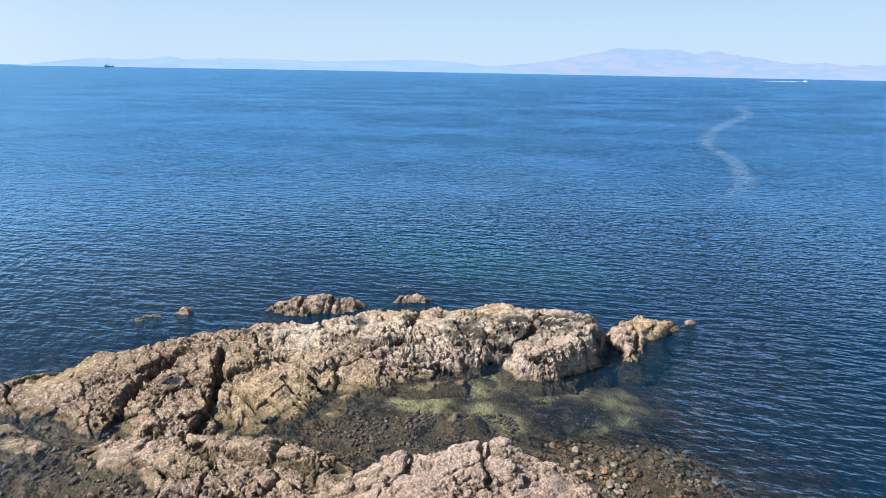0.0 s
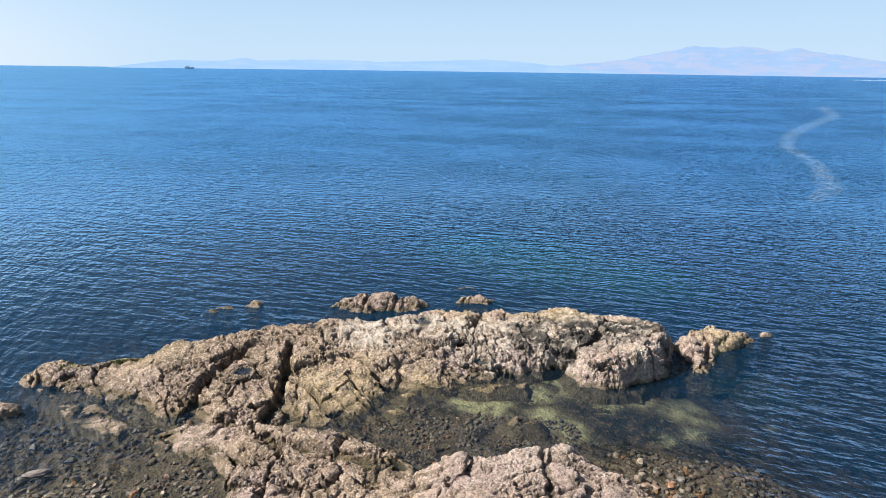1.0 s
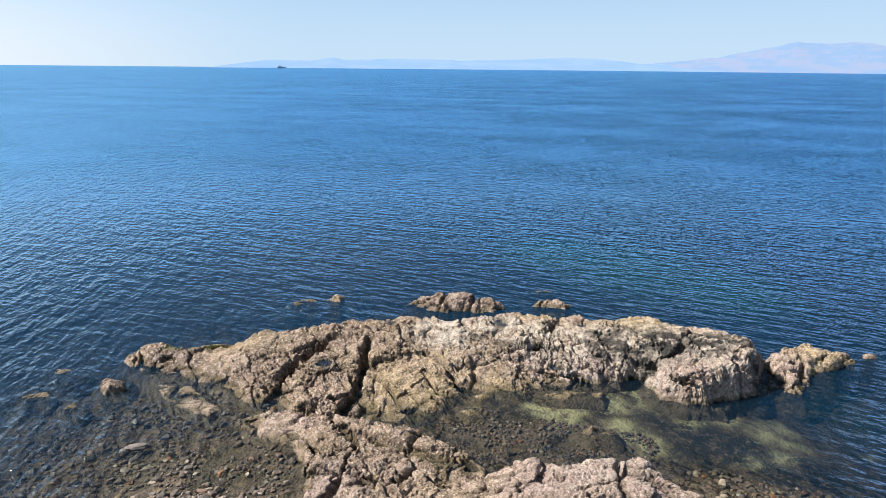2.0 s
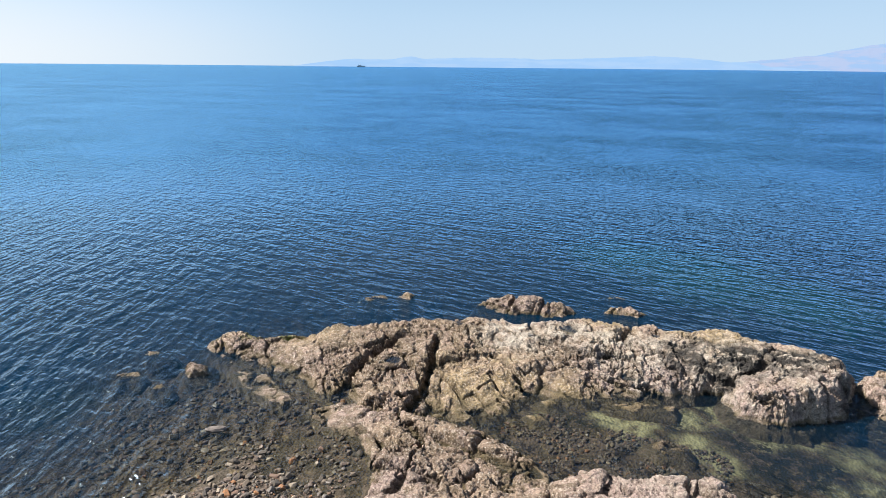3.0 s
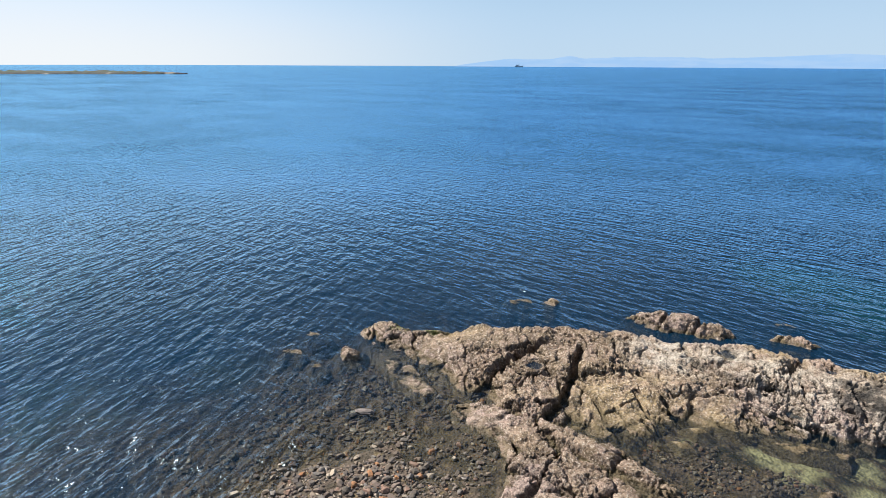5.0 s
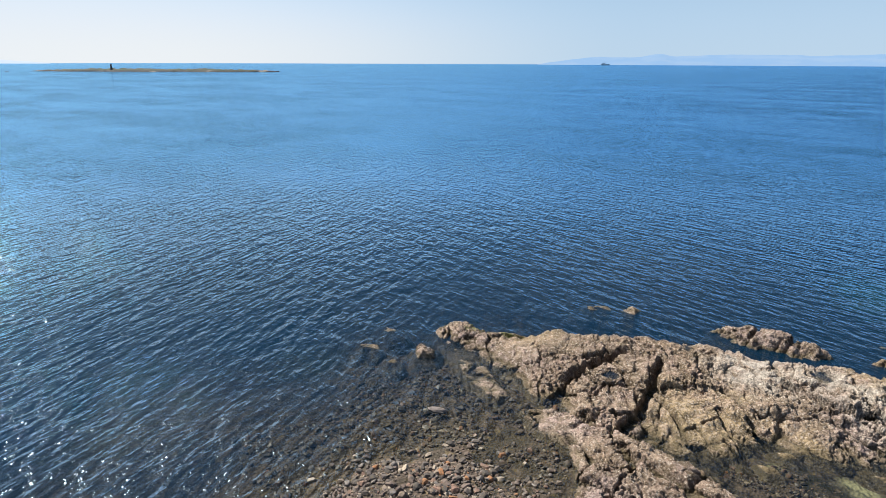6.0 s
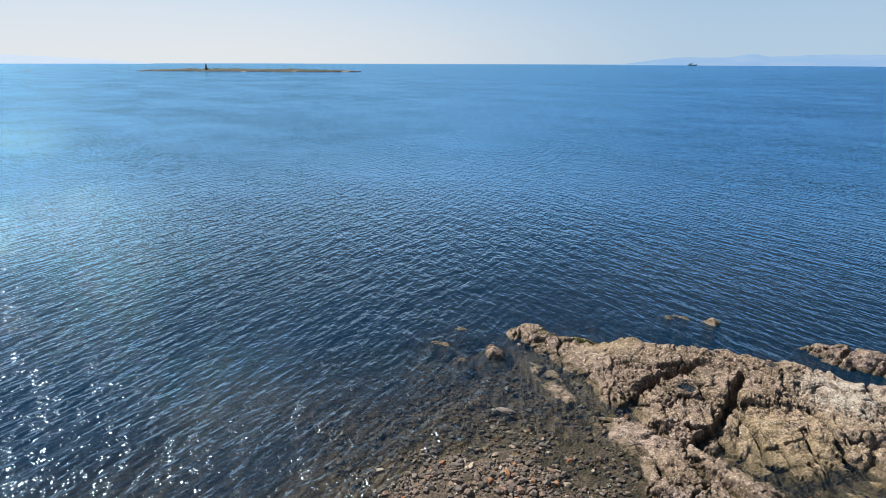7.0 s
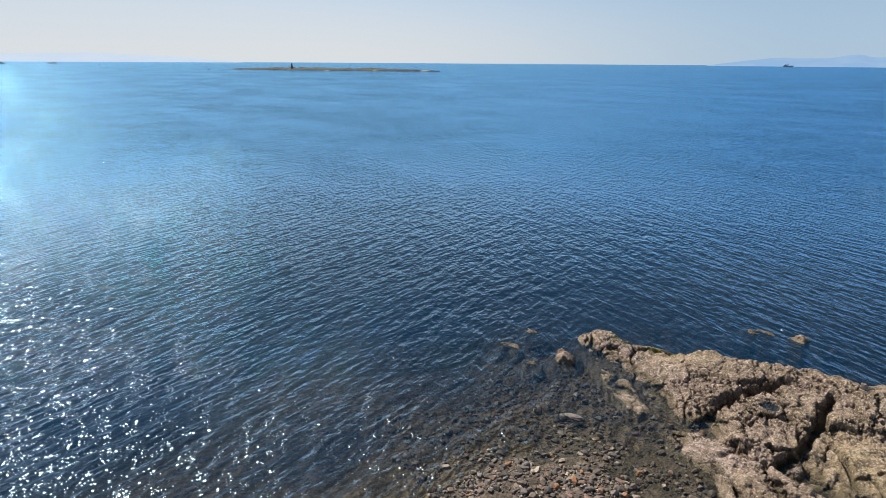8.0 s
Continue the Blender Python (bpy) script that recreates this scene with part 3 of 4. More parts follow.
rock("rock_outcrop", "low craggy beige rock ridge beside the clear pool",
     [(-22.0, 30.3), (-19.8, 31.9), (-16.0, 32.4), (-12.0, 32.0), (-8.6, 32.2), (-7.0, 31.0), (-5.4, 29.6), (-4.2, 28.6), (-4.2, 24.0), (-6, 20.0), (-13.5, 20.5),
      (-14.2, 25.0), (-15.6, 27.4), (-17.8, 28.6), (-20.2, 29.2)],
     [(-20.5, 30.4, 0.4), (-17.5, 30.4, 0.7), (-15, 29.6, 0.8), (-12, 31, 0.95), (-9, 31, 0.9), (-11, 28, 0.8), (-13, 26, 0.9), (-11, 23, 1.2), (-6.4, 28.6, 0.25), (-6, 25.5, 0.5)],
     step=0.06, edge=1.3, turn=-20, clefts=[([(-14.0, 30.0), (-11, 29.6), (-6.0, 29.3)], 0.4, 0.6), ([(-12.8, 29.4), (-12.4, 24)], 0.25, 0.4)],
     marks={"pink": [(-19, 30.2, 2.5), (-13, 25, 3.0)], "brown": [(-11, 30.5, 3.0), (-14, 28, 2.0)]}, seed=40, smooth=[(-18.5, 30.3, 2.0)])
rock("rock_outcrop", "rounded pinkish-grey knobbly rock ridge by the pool",
     [(-7.2, 26.8), (-5.4, 28.8), (-3.4, 30.0), (0.0, 30.8), (3.0, 31.2), (5.2, 31.0), (6.2, 29.8), (7.6, 29.2), (8.8, 27.6), (9.0, 22.0), (-6.5, 21.0)],
     [(-5, 27, 0.8), (-2, 29, 1.4), (1, 30, 1.7), (3, 29.5, 1.9), (5.5, 28.5, 1.3), (7.5, 27, 0.7), (0, 25, 2.0), (5, 24, 1.6)],
     step=0.06, edge=1.3, blocks=0.75, turn=20, clefts=[([(2.2, 31.4), (2.6, 26)], 0.2, 0.4)],
     marks={"pink": [(-1, 28.5, 4.0), (4, 28, 4.0)], "pale": [(1, 30, 3.0)]}, seed=60)
rock("rock_outcrop", "small craggy tan rock beside the end of the outcrop",
     [(14.2, 45.4), (14.4, 43.5), (15.6, 43.6), (17.1, 46.7), (21.0, 49.9), (21.5, 51.4), (18.4, 52.0), (16.0, 51.2), (14.7, 48.6)],
     [(15, 44.2, 0.45), (15.4, 46.6, 0.8), (16.6, 49.8, 1.0), (18.5, 50.0, 0.8), (20.5, 50.4, 0.5)], edge=0.8, turn=60, marks={"green": [(18.0, 47.2, 0.9)], "pink": [(15.5, 46, 2.5)], "ochre": [(18.5, 49.5, 2.5)]}, blocks=1.3, seed=80)
rock("rock_islet", "tiny tan rock just above the water",
     [(22.2, 51.0), (23.4, 51.3), (23.6, 52.0), (22.4, 51.9)], [(22.9, 51.5, 0.35)], edge=0.5, blocks=0.5, seed=85, split=False, warp=0.2)
rock("rock_islet", "pinkish brown rock islet in deep water",
     [(-16.6, 52.2), (-13.2, 51.6), (-10.5, 52.0), (-8.1, 52.8), (-7.8, 54.4), (-11.0, 55.4), (-15.6, 54.4)],
     [(-15, 53, 0.7), (-12.8, 53.6, 1.1), (-11.8, 53.6, 1.45), (-9.4, 53.6, 0.85)], edge=1.0, turn=10,
     clefts=[([(-13.6, 51), (-13.2, 55)], 0.25, 0.5), ([(-10.6, 51.5), (-10.4, 55)], 0.2, 0.5)], marks={"pink": [(-12, 53.4, 5.0)], "brown": [(-14, 53.4, 2.5), (-9.5, 53.5, 2.5)]}, seed=90)
rock("rock_islet", "low flat tan rock islet just above the water",
     [(-4.9, 55.2), (-2.0, 55.2), (-1.2, 56.2), (-3.0, 57.2), (-4.6, 56.6)], [(-3.2, 56, 0.65)], edge=0.8, blocks=0.7, seed=100, split=False, warp=0.4)
rock("rock_islet", "low weedy rock just breaking the surface",
     [(-25.2, 51.4), (-23.6, 51.4), (-23.4, 52.6), (-24.8, 52.8)], [(-24.3, 52, 0.4)], edge=0.7, blocks=0.6, seed=110, split=False, warp=0.4)
rock("rock_islet", "small brown rock standing in shallow water",
     [(-33.9, 31.7), (-32.4, 30.8), (-31.4, 31.5), (-32.4, 32.7), (-33.8, 32.6)], [(-33, 32.0, 0.75)], edge=0.7, blocks=1.1, seed=121, split=False, warp=0.4, marks={"brown": [(-33, 32, 3)], "pink": [(-33, 32, 3)]})
rock("rock_islet", "flat pinkish rock shelf awash beside the outcrop",
     [(-32.0, 34.2), (-29.2, 34.2), (-26.0, 32.6), (-23.6, 31.4), (-23.8, 30.2), (-26.6, 30.8), (-29.5, 32.2)],
     [(-30, 33.4, 0.05), (-27, 32, 0.06), (-24.4, 30.8, 0.2)], edge=0.7, blocks=0.45, lumps=0.6, seed=130, split=False, warp=0.5, marks={"pink": [(-28, 32.6, 4)], "pale": [(-28, 32.6, 4)]})


rock("rock_islet", "dark pinkish rock lying awash in the pool",
     [(0.1, 34.8), (1.3, 36.0), (2.5, 35.4), (2.3, 34.5), (0.8, 34.1)], [(1.3, 35.0, 0.12)], edge=0.8, blocks=0.7, seed=150, split=False, warp=0.3, marks={"pink": [(1.3, 35, 2)], "brown": [(1.3, 35, 2)]})
rock("rock_islet", "flat ochre rock shelf lying awash along the pool edge",
     [(-2.9, 39.1), (-0.9, 40.0), (1.5, 40.2), (1.3, 39.5), (-1.0, 38.4), (-2.5, 38.6)], [(-0.5, 39.4, 0.08)], edge=0.6, blocks=0.4, lumps=0.5, seed=155, split=False, warp=0.3, marks={"ochre": [(-0.5, 39.4, 3)]})
for wx0, wy0, wr in ((-7.1, 35.2, 0.75), (-6.6, 37.4, 0.9), (-8.4, 34.6, 0.4), (-13.3, 32.9, 0.5)):
    rock("rock_islet", "ochre boulder lying awash in the clear pool",
         [(wx0 - 0.9 * wr, wy0), (wx0, wy0 - 0.6 * wr), (wx0 + 0.9 * wr, wy0 + 0.1), (wx0 + 0.2 * wr, wy0 + 0.6 * wr)], [(wx0, wy0, 0.16)], marks={"ochre": [(wx0, wy0, 3.0)]},
         step=0.07, edge=0.4, blocks=0.4, lumps=0.6, seed=int(160 + 10 * wr), warp=0.25, split=False, group="boulders in the pool")
for wx0, wy0, wr in ((-38.0, 33.0, 1.1), (-39.6, 30.4, 0.7), (-37.2, 29.4, 0.8), (-33.6, 28.9, 0.6), (-26.2, 50.9, 0.9), (-27.4, 50.3, 0.8), (-22.5, 52.3, 0.6), (-4.6, 59.8, 0.9)):
    rock("rock_islet", "weedy rock lying awash at the water line",
         [(wx0 - 1.3 * wr, wy0), (wx0, wy0 - 0.6 * wr), (wx0 + 1.3 * wr, wy0 + 0.1), (wx0 + 0.2, wy0 + 0.6 * wr)], [(wx0, wy0, 0.03)], marks={"brown": [(wx0, wy0, 3.0)]},
         step=0.07, edge=0.35, blocks=0.8, lumps=1.0, seed=int(140 + 7 * wr * 10), warp=0.7, split=False, group="rocks awash")


# ---------------------------------------------------------------- distance
def hills(name, label, profile, near, material, seed, rough=0.06):
    """A range of hills: azimuth and elevation of its skyline, as a slope that rises away from the sea."""
    az = np.linspace(profile[0][0], profile[-1][0], 500)
    el = np.interp(az, [p[0] for p in profile], [p[1] for p in profile])
    el = np.convolve(np.pad(el, 4, mode="edge"), np.ones(9) / 9, "valid") + rough * fbm(az / 1.3, az * 0 + seed, 5, seed)
    v = np.linspace(0, 1, 14)
    A, V = np.meshgrid(az, v)
    E = np.broadcast_to(el, A.shape)
    R = near + 250 * V
    top = np.tan(np.radians(np.maximum(E, -0.25))) * (near + 250) + 22.5
    Z = -2 + (top + 2) * V ** 0.8 * (1 + 0.12 * (1 - V) * fbm(A / 1.5, V * 3, 4, seed + 5))
    ob = new(name, sheet(name, R * np.sin(np.radians(A)), R * np.cos(np.radians(A)), Z, material))
    return tagged(ob, label, "hills", kind="structure")


# Distance haze is put in as the hills' own glowing colour.
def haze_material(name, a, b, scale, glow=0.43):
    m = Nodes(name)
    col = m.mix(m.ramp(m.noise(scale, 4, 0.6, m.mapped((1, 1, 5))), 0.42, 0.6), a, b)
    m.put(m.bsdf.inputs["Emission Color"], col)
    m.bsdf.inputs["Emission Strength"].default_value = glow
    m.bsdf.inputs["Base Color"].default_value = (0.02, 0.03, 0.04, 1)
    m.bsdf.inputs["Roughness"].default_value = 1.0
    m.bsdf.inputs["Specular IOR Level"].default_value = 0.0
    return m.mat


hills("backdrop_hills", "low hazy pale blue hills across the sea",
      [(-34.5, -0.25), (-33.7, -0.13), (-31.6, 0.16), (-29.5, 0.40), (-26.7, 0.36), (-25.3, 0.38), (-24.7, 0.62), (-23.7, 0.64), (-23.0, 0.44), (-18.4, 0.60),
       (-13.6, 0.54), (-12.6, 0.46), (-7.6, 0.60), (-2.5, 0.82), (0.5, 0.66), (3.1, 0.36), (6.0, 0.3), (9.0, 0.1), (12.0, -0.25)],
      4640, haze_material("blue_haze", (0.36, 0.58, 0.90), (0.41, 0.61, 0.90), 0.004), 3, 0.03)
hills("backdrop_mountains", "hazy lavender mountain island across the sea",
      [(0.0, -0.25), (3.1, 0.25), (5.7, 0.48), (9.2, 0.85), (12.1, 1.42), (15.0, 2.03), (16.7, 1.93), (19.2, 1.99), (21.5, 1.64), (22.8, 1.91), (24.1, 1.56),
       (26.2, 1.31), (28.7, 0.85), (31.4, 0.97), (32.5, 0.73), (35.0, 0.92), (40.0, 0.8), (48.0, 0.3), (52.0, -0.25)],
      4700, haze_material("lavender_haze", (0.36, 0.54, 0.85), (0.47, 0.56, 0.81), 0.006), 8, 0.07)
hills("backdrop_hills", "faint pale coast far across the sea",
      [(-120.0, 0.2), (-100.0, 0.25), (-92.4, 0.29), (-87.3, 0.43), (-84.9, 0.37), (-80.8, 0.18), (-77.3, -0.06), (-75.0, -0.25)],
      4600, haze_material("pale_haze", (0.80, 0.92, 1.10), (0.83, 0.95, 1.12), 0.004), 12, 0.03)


# ---------------------------------------------------------------- stones on the shore and the bed
def stone_shapes(count, rng):
    """Rounded angular cobbles, each the hull of a few random points."""
    out = []
    for k in range(count):
        bm = bmesh.new()
        for p in range(20):
            q = Vector((rng.gauss(0, 1), rng.gauss(0, 1), rng.gauss(0, 1))).normalized()
            q = Vector([math.copysign(abs(a) ** 0.85, a) for a in q])
            bm.verts.new(q * rng.uniform(0.85, 1.0))
        bmesh.ops.convex_hull(bm, input=bm.verts)
        bmesh.ops.delete(bm, geom=[v for v in bm.verts if not v.link_faces], context="VERTS")
        bmesh.ops.triangulate(bm, faces=bm.faces)
        bm.verts.index_update()
        out.append((np.array([v.co[:] for v in bm.verts]), np.array([[v.index for v in f.verts] for f in bm.faces])))
        bm.free()
    return out


rng = random.Random(7)
SHAPES = stone_shapes(14, rng)


def scatter(x0, x1, y0, y1, number, small, large, lowest, highest):
    rows = []
    xs = np.array([rng.uniform(x0, x1) for k in range(number)])
    ys = np.array([rng.uniform(y0, y1) for k in range(number)])
    clump = fbm(xs / 2.2, ys / 2.2, 3, 44)
    for x, y, z, c in zip(xs, ys, bed_height(xs, ys), clump):
        if lowest < z < highest and rng.random() < 0.6 + c:
            size = small * (large / small) ** (rng.random() ** 2.8)
            rows.append((x, y, z + size * rng.uniform(0.05, 0.35), size * rng.uniform(0.9, 1.5), size * rng.uniform(0.7, 1.05), size * rng.uniform(0.6, 0.95), rng.uniform(0, 6.3), rng.randrange(len(SHAPES))))
    return rows


beach = scatter(-30, -15.5, 6, 27, 6500, 0.05, 0.26, -0.35, 1.2)
beach += scatter(-28, -18, 10, 24, 3200, 0.09, 0.30, -0.15, 1.2)
beach += scatter(-28, -17, 6, 25, 7000, 0.04, 0.12, -0.12, 1.3)
shallow = scatter(-38, -16, 14, 34, 9000, 0.05, 0.30, -1.3, -0.1)
shallow += scatter(6, 21, 24, 33.5, 5200, 0.06, 0.30, -1.1, 0.3) + scatter(-9, 5, 30, 36.5, 6000, 0.04, 0.20, -0.9, 0.2)
beach.sort(key=lambda r: -r[3] * (1.0 if -27 < r[0] < -17 and 13 < r[1] < 26 else 0.2))
single, rest = beach[:300], beach[300:] + shallow

stone_meshes = [finish("stone", v, f, STONE, None, False) for v, f in SHAPES]
for x, y, z, a, b, c, turn, k in single:
    ob = new("stone", stone_meshes[k])
    ob.parent = bed_ob
    ob.matrix_basis = Matrix.LocRotScale((x, y, z), Euler((0, 0, turn)), (a, b, c))
vs, fs, n = [], [], 0
for x, y, z, a, b, c, turn, k in rest:
    v, f = SHAPES[k]
    p = v * (a, b, c)
    cs, sn = math.cos(turn), math.sin(turn)
    vs.append(np.stack([p[:, 0] * cs - p[:, 1] * sn + x, p[:, 0] * sn + p[:, 1] * cs + y, p[:, 2] + z], -1))
    fs.append(f + n)
    n += len(v)
shingle = new("shingle", finish("shingle", np.concatenate(vs), np.concatenate(fs), STONE, None, False))
shingle.parent = bed_ob
tagged(shingle, "loose grey and brown shingle", kind="stuff")

# one long pale boulder lying in the shallows
bm = bmesh.new()
bmesh.ops.create_icosphere(bm, subdivisions=3, radius=1)
for v in bm.verts:
    v.co *= 1 + 0.22 * noise.noise(v.co * 1.6) + 0.08 * noise.noise(v.co * 5)
    v.co = Vector((v.co.x * 0.72, v.co.y * 0.28, v.co.z * 0.2))
me = bpy.data.meshes.new("boulder")
bm.to_mesh(me)
bm.free()
me.materials.append(plain("pale_stone", (0.16, 0.135, 0.125), 0.8, 0.4, 4.0))
slab = new("boulder", me)
slab.matrix_basis = pose(-26.0, 26.3, -0.02, 0, 0, 25)
tagged(slab, "long pale pinkish boulder awash in the shallows", "boulder")


# ---------------------------------------------------------------- far island with its beacon
def at(az, reach, z=0.0):
    return Vector((reach * math.sin(radians(az)), reach * math.cos(radians(az)), z))


def turf_material():
    m = Nodes("island_turf")
    z = m.math("ADD", m.height(), m.math("MULTIPLY", m.math("SUBTRACT", m.noise(0.06, 4), 0.5), 2.6))
    col = m.mix(m.ramp(m.noise(0.03, 5), 0.4, 0.6), (0.034, 0.054, 0.034), (0.055, 0.058, 0.044))
    col = m.mix(m.ramp(z, 2.2, 3.0, 1.0, 0.0), col, m.mix(m.ramp(m.noise(0.018, 4), 0.60, 0.66), (0.026, 0.026, 0.028), (0.30, 0.26, 0.23)))
    m.bsdf.inputs["Specular IOR Level"].default_value = 0.1
    return m.done(col, 0.95)


TURF = turf_material()


def island(name, label, a, b, width, height, seed, category="island", steps=(220, 40)):
    """A low island between two places, with an uneven rocky shore."""
    a, b = Vector(a), Vector(b)
    way = (b - a).normalized()
    side = Vector((-way.y, way.x, 0))
    length = (b - a).length
    U, V = np.meshgrid(np.linspace(-0.03, 1.03, steps[0]), np.linspace(-1.2, 1.2, steps[1]))
    half = width * np.clip(1 - np.abs(2 * U - 1) ** 2.4, 0, 1) ** 0.6 * (0.8 + 0.35 * fbm(U * 9, U * 0 + seed, 3, seed))
    d = 1 - np.abs(V) * width / np.maximum(half, 0.5)
    Z = height * np.clip(1 - np.exp(-np.clip(d, -1, 1) * 3.0), -1.5, 1) * (0.85 + 0.3 * fbm(U * 14, V * 2, 4, seed + 1)) + 0.1 * height * fbm(U * 60, V * 9, 3, seed + 2)
    ends = np.clip(1 - np.abs(2 * U - 1) ** 3.5, 0, 1) ** 0.8
    Z = np.where(Z > 0, Z * (0.22 + 0.78 * ends) * np.clip(1.0 + 0.4 * fbm(U * 40, V * 1.5, 4, seed + 3, 0.7), 0.5, 1.4), Z)
    ob = new(name, sheet(name, a.x + way.x * U * length + side.x * V * width, a.y + way.y * U * length + side.y * V * width, Z, TURF))
    return tagged(ob, label, category)


A, B = at(-76.3, 1590), at(-57.6, 1390)
island("island", "low grassy rocky island far out in the sea", A, B, 50, 5.6, 5)
for az0, az1, reach, tall in ((-78.05, -77.75, 1540, 1.1), (-89.6, -88.9, 3150, 5.0), (-93.4, -92.2, 3000, 6.0), (-91.3, -90.9, 1720, 0.9), (-90.6, -90.2, 1740, 0.9), (-84.2, -83.4, 1690, 0.7)):
    island("skerry", "low dark rock skerry far out in the sea", at(az0, reach), at(az1, reach), 7, tall, 9, "rock", (40, 12))


def lathe(bm, rings, sides, at_z=0.0):
    """A closed solid of rings (radius, height)."""
    loops = [[bm.verts.new((r * math.cos(2 * math.pi * k / sides), r * math.sin(2 * math.pi * k / sides), at_z + z)) for k in range(sides)] for r, z in rings]
    for lo, hi in zip(loops, loops[1:]):
        for k in range(sides):
            bm.faces.new((lo[k], lo[(k + 1) % sides], hi[(k + 1) % sides], hi[k]))
    bm.faces.new(loops[0][::-1])
    bm.faces.new(loops[-1])
    return bm


TOWER = plain("dark_masonry", (0.085, 0.085, 0.09), 0.9, 0.4, 0.5)
tower = new("beacon_tower")
tower.location = at(-70.9, 1495, 3.2)
tagged(tower, "dark stone daymark tower on the grassy island", "beacon tower")
part("plinth", lathe(bmesh.new(), [(3.0, 0), (3.0, 1.0), (2.7, 1.2)], 12), TOWER, tower)
part("shaft", lathe(bmesh.new(), [(2.5, 1.1), (2.0, 5.0), (1.4, 9.0), (1.2, 10.6)], 12), TOWER, tower)
part("cap", lathe(bmesh.new(), [(1.5, 10.6), (1.5, 11.1), (1.1, 11.3), (0.3, 12.6)], 12), TOWER, tower)


# ---------------------------------------------------------------- vessels and marks far out
def hull_mesh(length, beam, tall, sheer=0.25):
    bm = bmesh.new()
    rows = []
    for k in range(11):
        s = k / 10
        w = beam / 2 * (1 - max(0, (s - 0.55) / 0.45) ** 2) * (0.8 + 0.2 * min(1, s * 5))
        x = (s - 0.5) * length
        top = tall * (1 + sheer * s * s)
        rows.append([bm.verts.new(p) for p in ((x, -w, top), (x * 0.94, -w * 0.75, -0.3), (x * 0.94, w * 0.75, -0.3), (x, w, top))])
    for a, b in zip(rows, rows[1:]):
        for k in range(3):
            bm.faces.new((a[k], a[k + 1], b[k + 1], b[k]))
        bm.faces.new((a[3], a[0], b[0], b[3]))
    bm.faces.new(rows[0])
    bm.faces.new(rows[-1][::-1])
    bmesh.ops.recalc_face_normals(bm, faces=bm.faces)
    return bm


def box(x0, x1, y0, y1, z0, z1, rake=0.0, bevel=0.1):
    bm = bmesh.new()
    bmesh.ops.create_cube(bm, size=1)
    for v in bm.verts:
        top = v.co.z > 0
        v.co = ((x0 if v.co.x < 0 else x1) - (rake if top and v.co.x > 0 else 0), y0 if v.co.y < 0 else y1, z1 if top else z0)
    bmesh.ops.bevel(bm, geom=bm.edges, offset=bevel, segments=1, affect="EDGES")
    return bm


NAVY = plain("dark_hull_paint", (0.14, 0.2, 0.28), 0.5, 0.2, 0.3)
# hull blue lightened in its colour to stand for distance haze
HAZY = plain("hazed_hull_paint", (0.40, 0.48, 0.56), 0.6, 0.2, 0.3)
WHITE = plain("white_ship_paint", (0.75, 0.76, 0.76), 0.5, 0.1, 0.3)
# white dulled to grey in its colour, again for the haze
PALE = plain("hazed_ship_paint", (0.52, 0.57, 0.62), 0.6, 0.1, 0.3)
GREY = plain("grey_mast_paint", (0.25, 0.27, 0.3), 0.6, 0.2, 0.5)
ship = new("ship")
ship.matrix_basis = Matrix.Translation(at(-28.5, 4300)) @ pose(0, 0, 0, 0, 0, 28)
tagged(ship, "hazy blue-hulled ship with pale deckhouse on the horizon", "ship")
part("hull", hull_mesh(58, 11, 6.5), HAZY, ship, "blue hull with distance haze in its colour")
house = part("deckhouse", box(-22, -4, -4, 4, 6, 12, 1.5), PALE, ship, "white deckhouse with distance haze in its colour")
part("bridge", box(-6, 2, -4.4, 4.4, 9, 14.5, 1.0), PALE, ship)
part("mast", lathe(bmesh.new(), [(0.8, 13), (0.4, 22)], 8), GREY, ship)
part("funnel", box(-16, -11, -1.6, 1.6, 12, 17, 0.8), HAZY, ship)

boat = new("motorboat")
boat.matrix_basis = Matrix.Translation(at(29.75, 2720, 0.2)) @ pose(0, 0, 0, 0, -4, -30)
tagged(boat, "small white motorboat speeding across the sea", "boat")
part("hull", hull_mesh(14, 4, 2.2), WHITE, boat)
part("cabin", box(-3, 3, -1.5, 1.5, 2.0, 4.4, 0.9), WHITE, boat)
part("screen", box(1.6, 3.3, -1.4, 1.4, 2.9, 4.0, 0.7), NAVY, boat, "dark windscreen")

for az, reach, tall in ((-88.36, 2700, 7), (-86.05, 2250, 8)):
    buoy = new("buoy")
    buoy.location = at(az, reach)
    tagged(buoy, "dark channel buoy far out in the water", "buoy", "channel buoys")
    part("float", lathe(bmesh.new(), [(1.2, -0.4), (1.5, 0.4), (1.3, 1.2)], 10), NAVY, buoy)
    part("topmark", lathe(bmesh.new(), [(0.9, 1.2), (0.5, tall * 0.7), (0.7, tall * 0.75), (0.2, tall)], 8), NAVY, buoy)


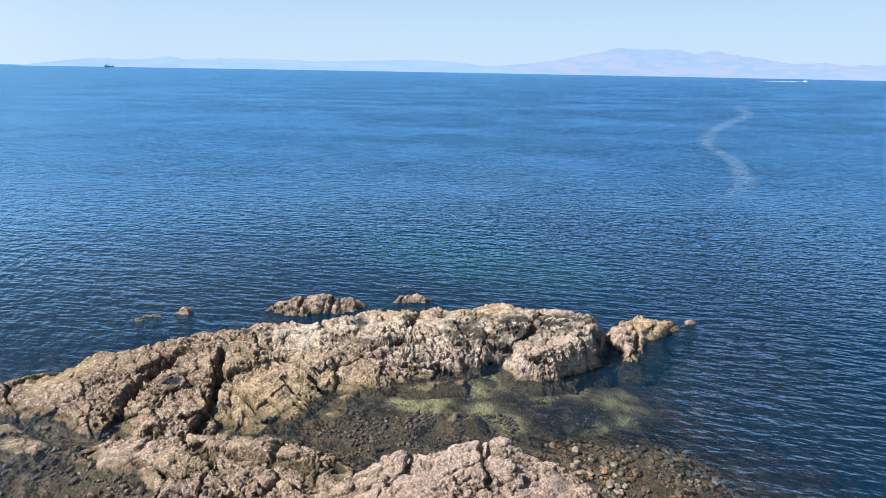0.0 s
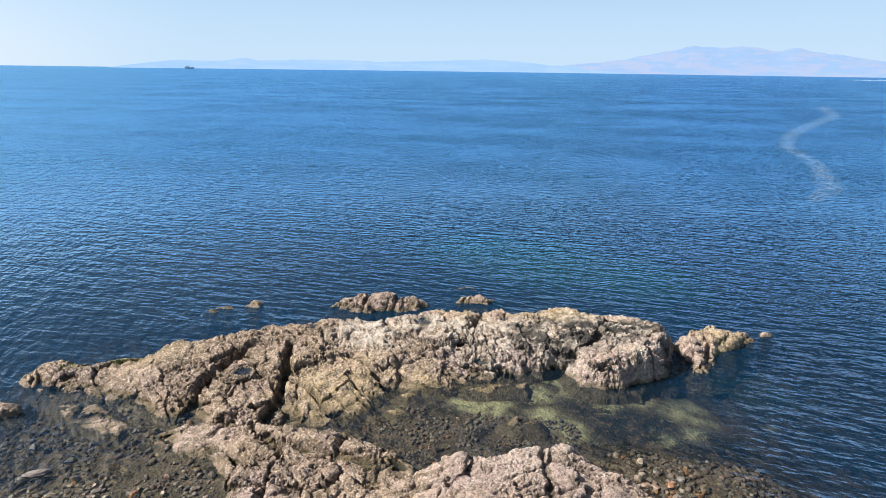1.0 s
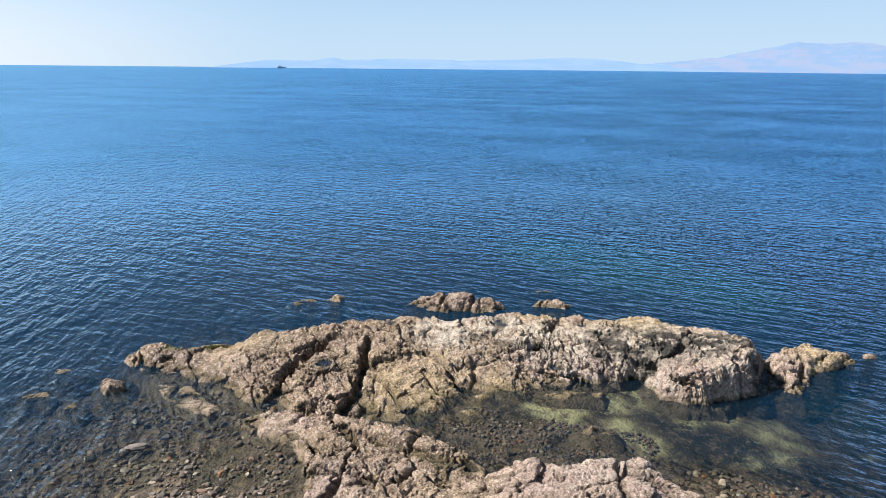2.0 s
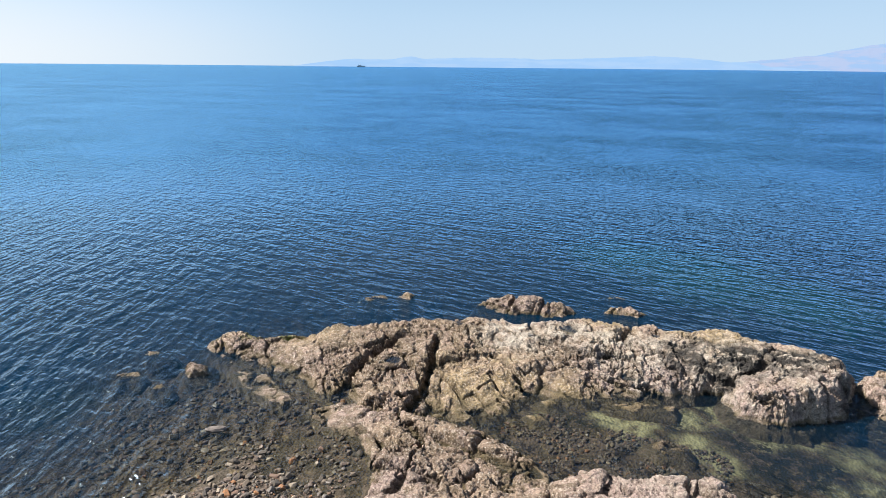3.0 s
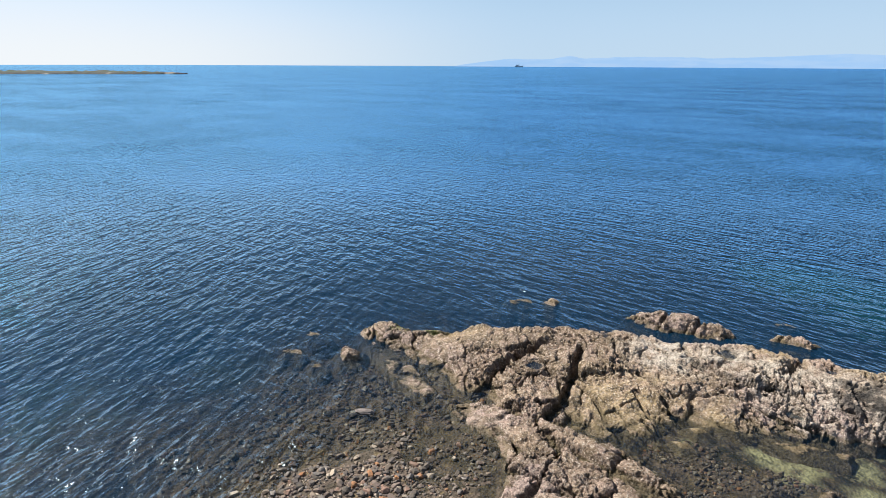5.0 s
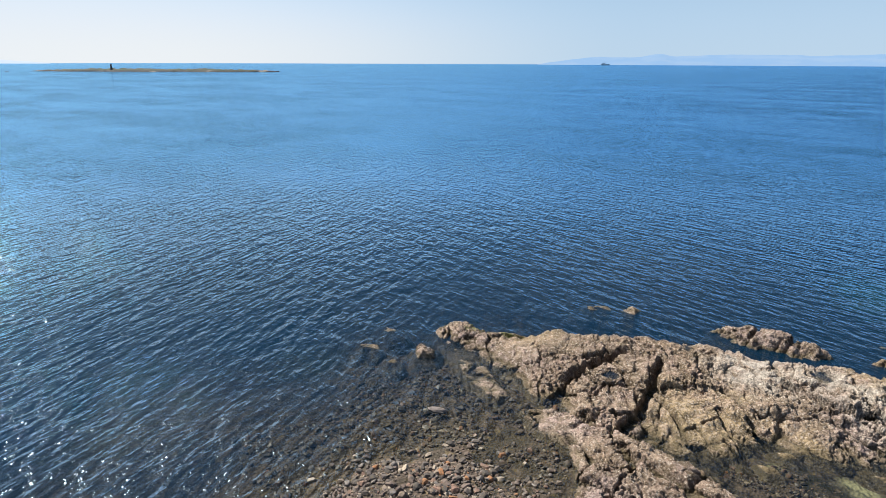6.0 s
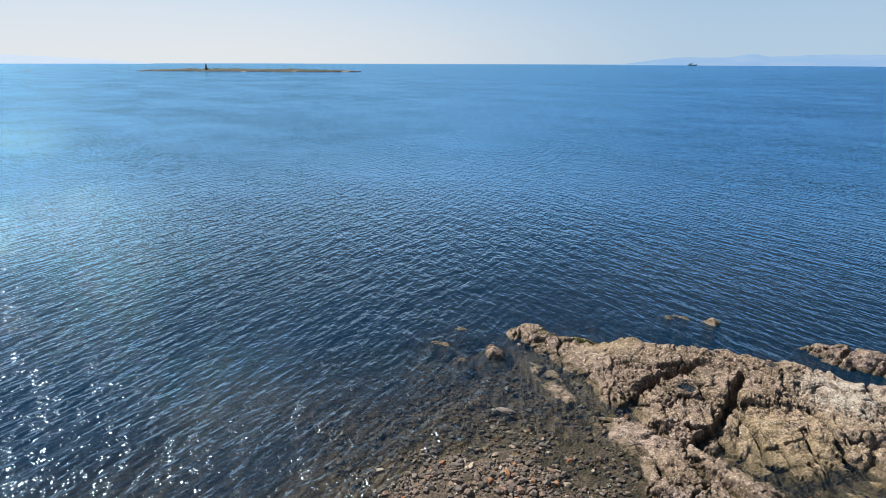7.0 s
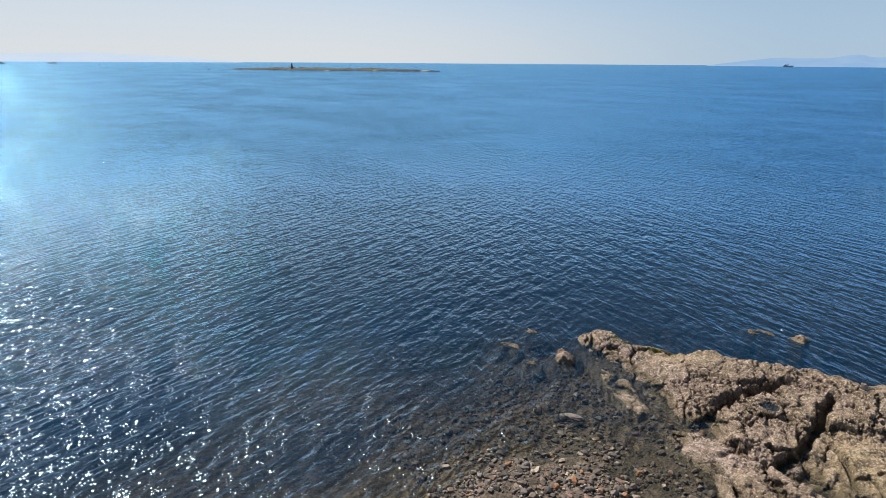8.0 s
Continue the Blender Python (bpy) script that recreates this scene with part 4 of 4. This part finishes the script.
def foam_sheen_material(name, strength):
    m = Nodes(name)
    m.bsdf.inputs["Base Color"].default_value = (0.62, 0.78, 0.92, 1)
    m.bsdf.inputs["Roughness"].default_value = 0.7
    streak = m.ramp(m.noise(0.35, 5, 0.65, m.mapped((1, 1, 1))), 0.36, 0.66)
    m.put(m.bsdf.inputs["Alpha"], m.math("MULTIPLY", m.math("MULTIPLY", m.attr("fade"), streak), strength))
    return m.mat


def ribbon(name, label, line, widths, material, z=0.05, heap=0.0):
    """A pale strip, slick sheen or foam, lying on the water along a line, fading at both edges."""
    pts = np.array(line, float)
    s = np.linspace(0, len(pts) - 1, 90)
    cx, cy = np.interp(s, range(len(pts)), pts[:, 0]), np.interp(s, range(len(pts)), pts[:, 1])
    for k in range(3):
        cx[2:-2] = (cx[:-4] + cx[1:-3] + cx[2:-2] + cx[3:-1] + cx[4:]) / 5
        cy[2:-2] = (cy[:-4] + cy[1:-3] + cy[2:-2] + cy[3:-1] + cy[4:]) / 5
    w = np.interp(s, range(len(pts)), widths)
    tx, ty = np.gradient(cx), np.gradient(cy)
    k = np.hypot(tx, ty)
    side = np.linspace(-1, 1, 9)[:, None]
    X = cx + side * w * (-ty / k)
    Y = cy + side * w * (tx / k)
    fade = (1 - np.abs(side) ** 2) * np.minimum(1, np.minimum(s, s[-1] - s) * 2 + 0.05) + 0 * X
    ob = new(name, sheet(name, X, Y, np.full_like(X, z) + heap * (1 - side ** 2), material, {"fade": fade}))
    return tagged(ob, label, "wake")


# smooth slick; the sky it mirrors is painted as pale colour
ribbon("slick_trail", "pale winding slick on the blue sea, its sky sheen painted on",
       [(225, 470), (201, 428), (177, 357), (138, 298), (102, 238), (84, 198), (80, 172), (74.7, 154.8), (68, 138), (63.8, 125.9), (52, 110)],
       [5, 5, 5, 4.5, 3.5, 3, 2.6, 2.6, 2.8, 2.6, 1.5], foam_sheen_material("slick_sheen", 0.10))
_b = at(29.6, 2712)
_e = at(26.3, 2500)
ribbon("boat_wake", "white foam wake behind the motorboat", [(_b.x, _b.y), ((_b.x + _e.x) / 2, (_b.y + _e.y) / 2), (_e.x, _e.y)], [4, 6, 5], foam_sheen_material("white_foam", 1.6), 0.1, 1.4)
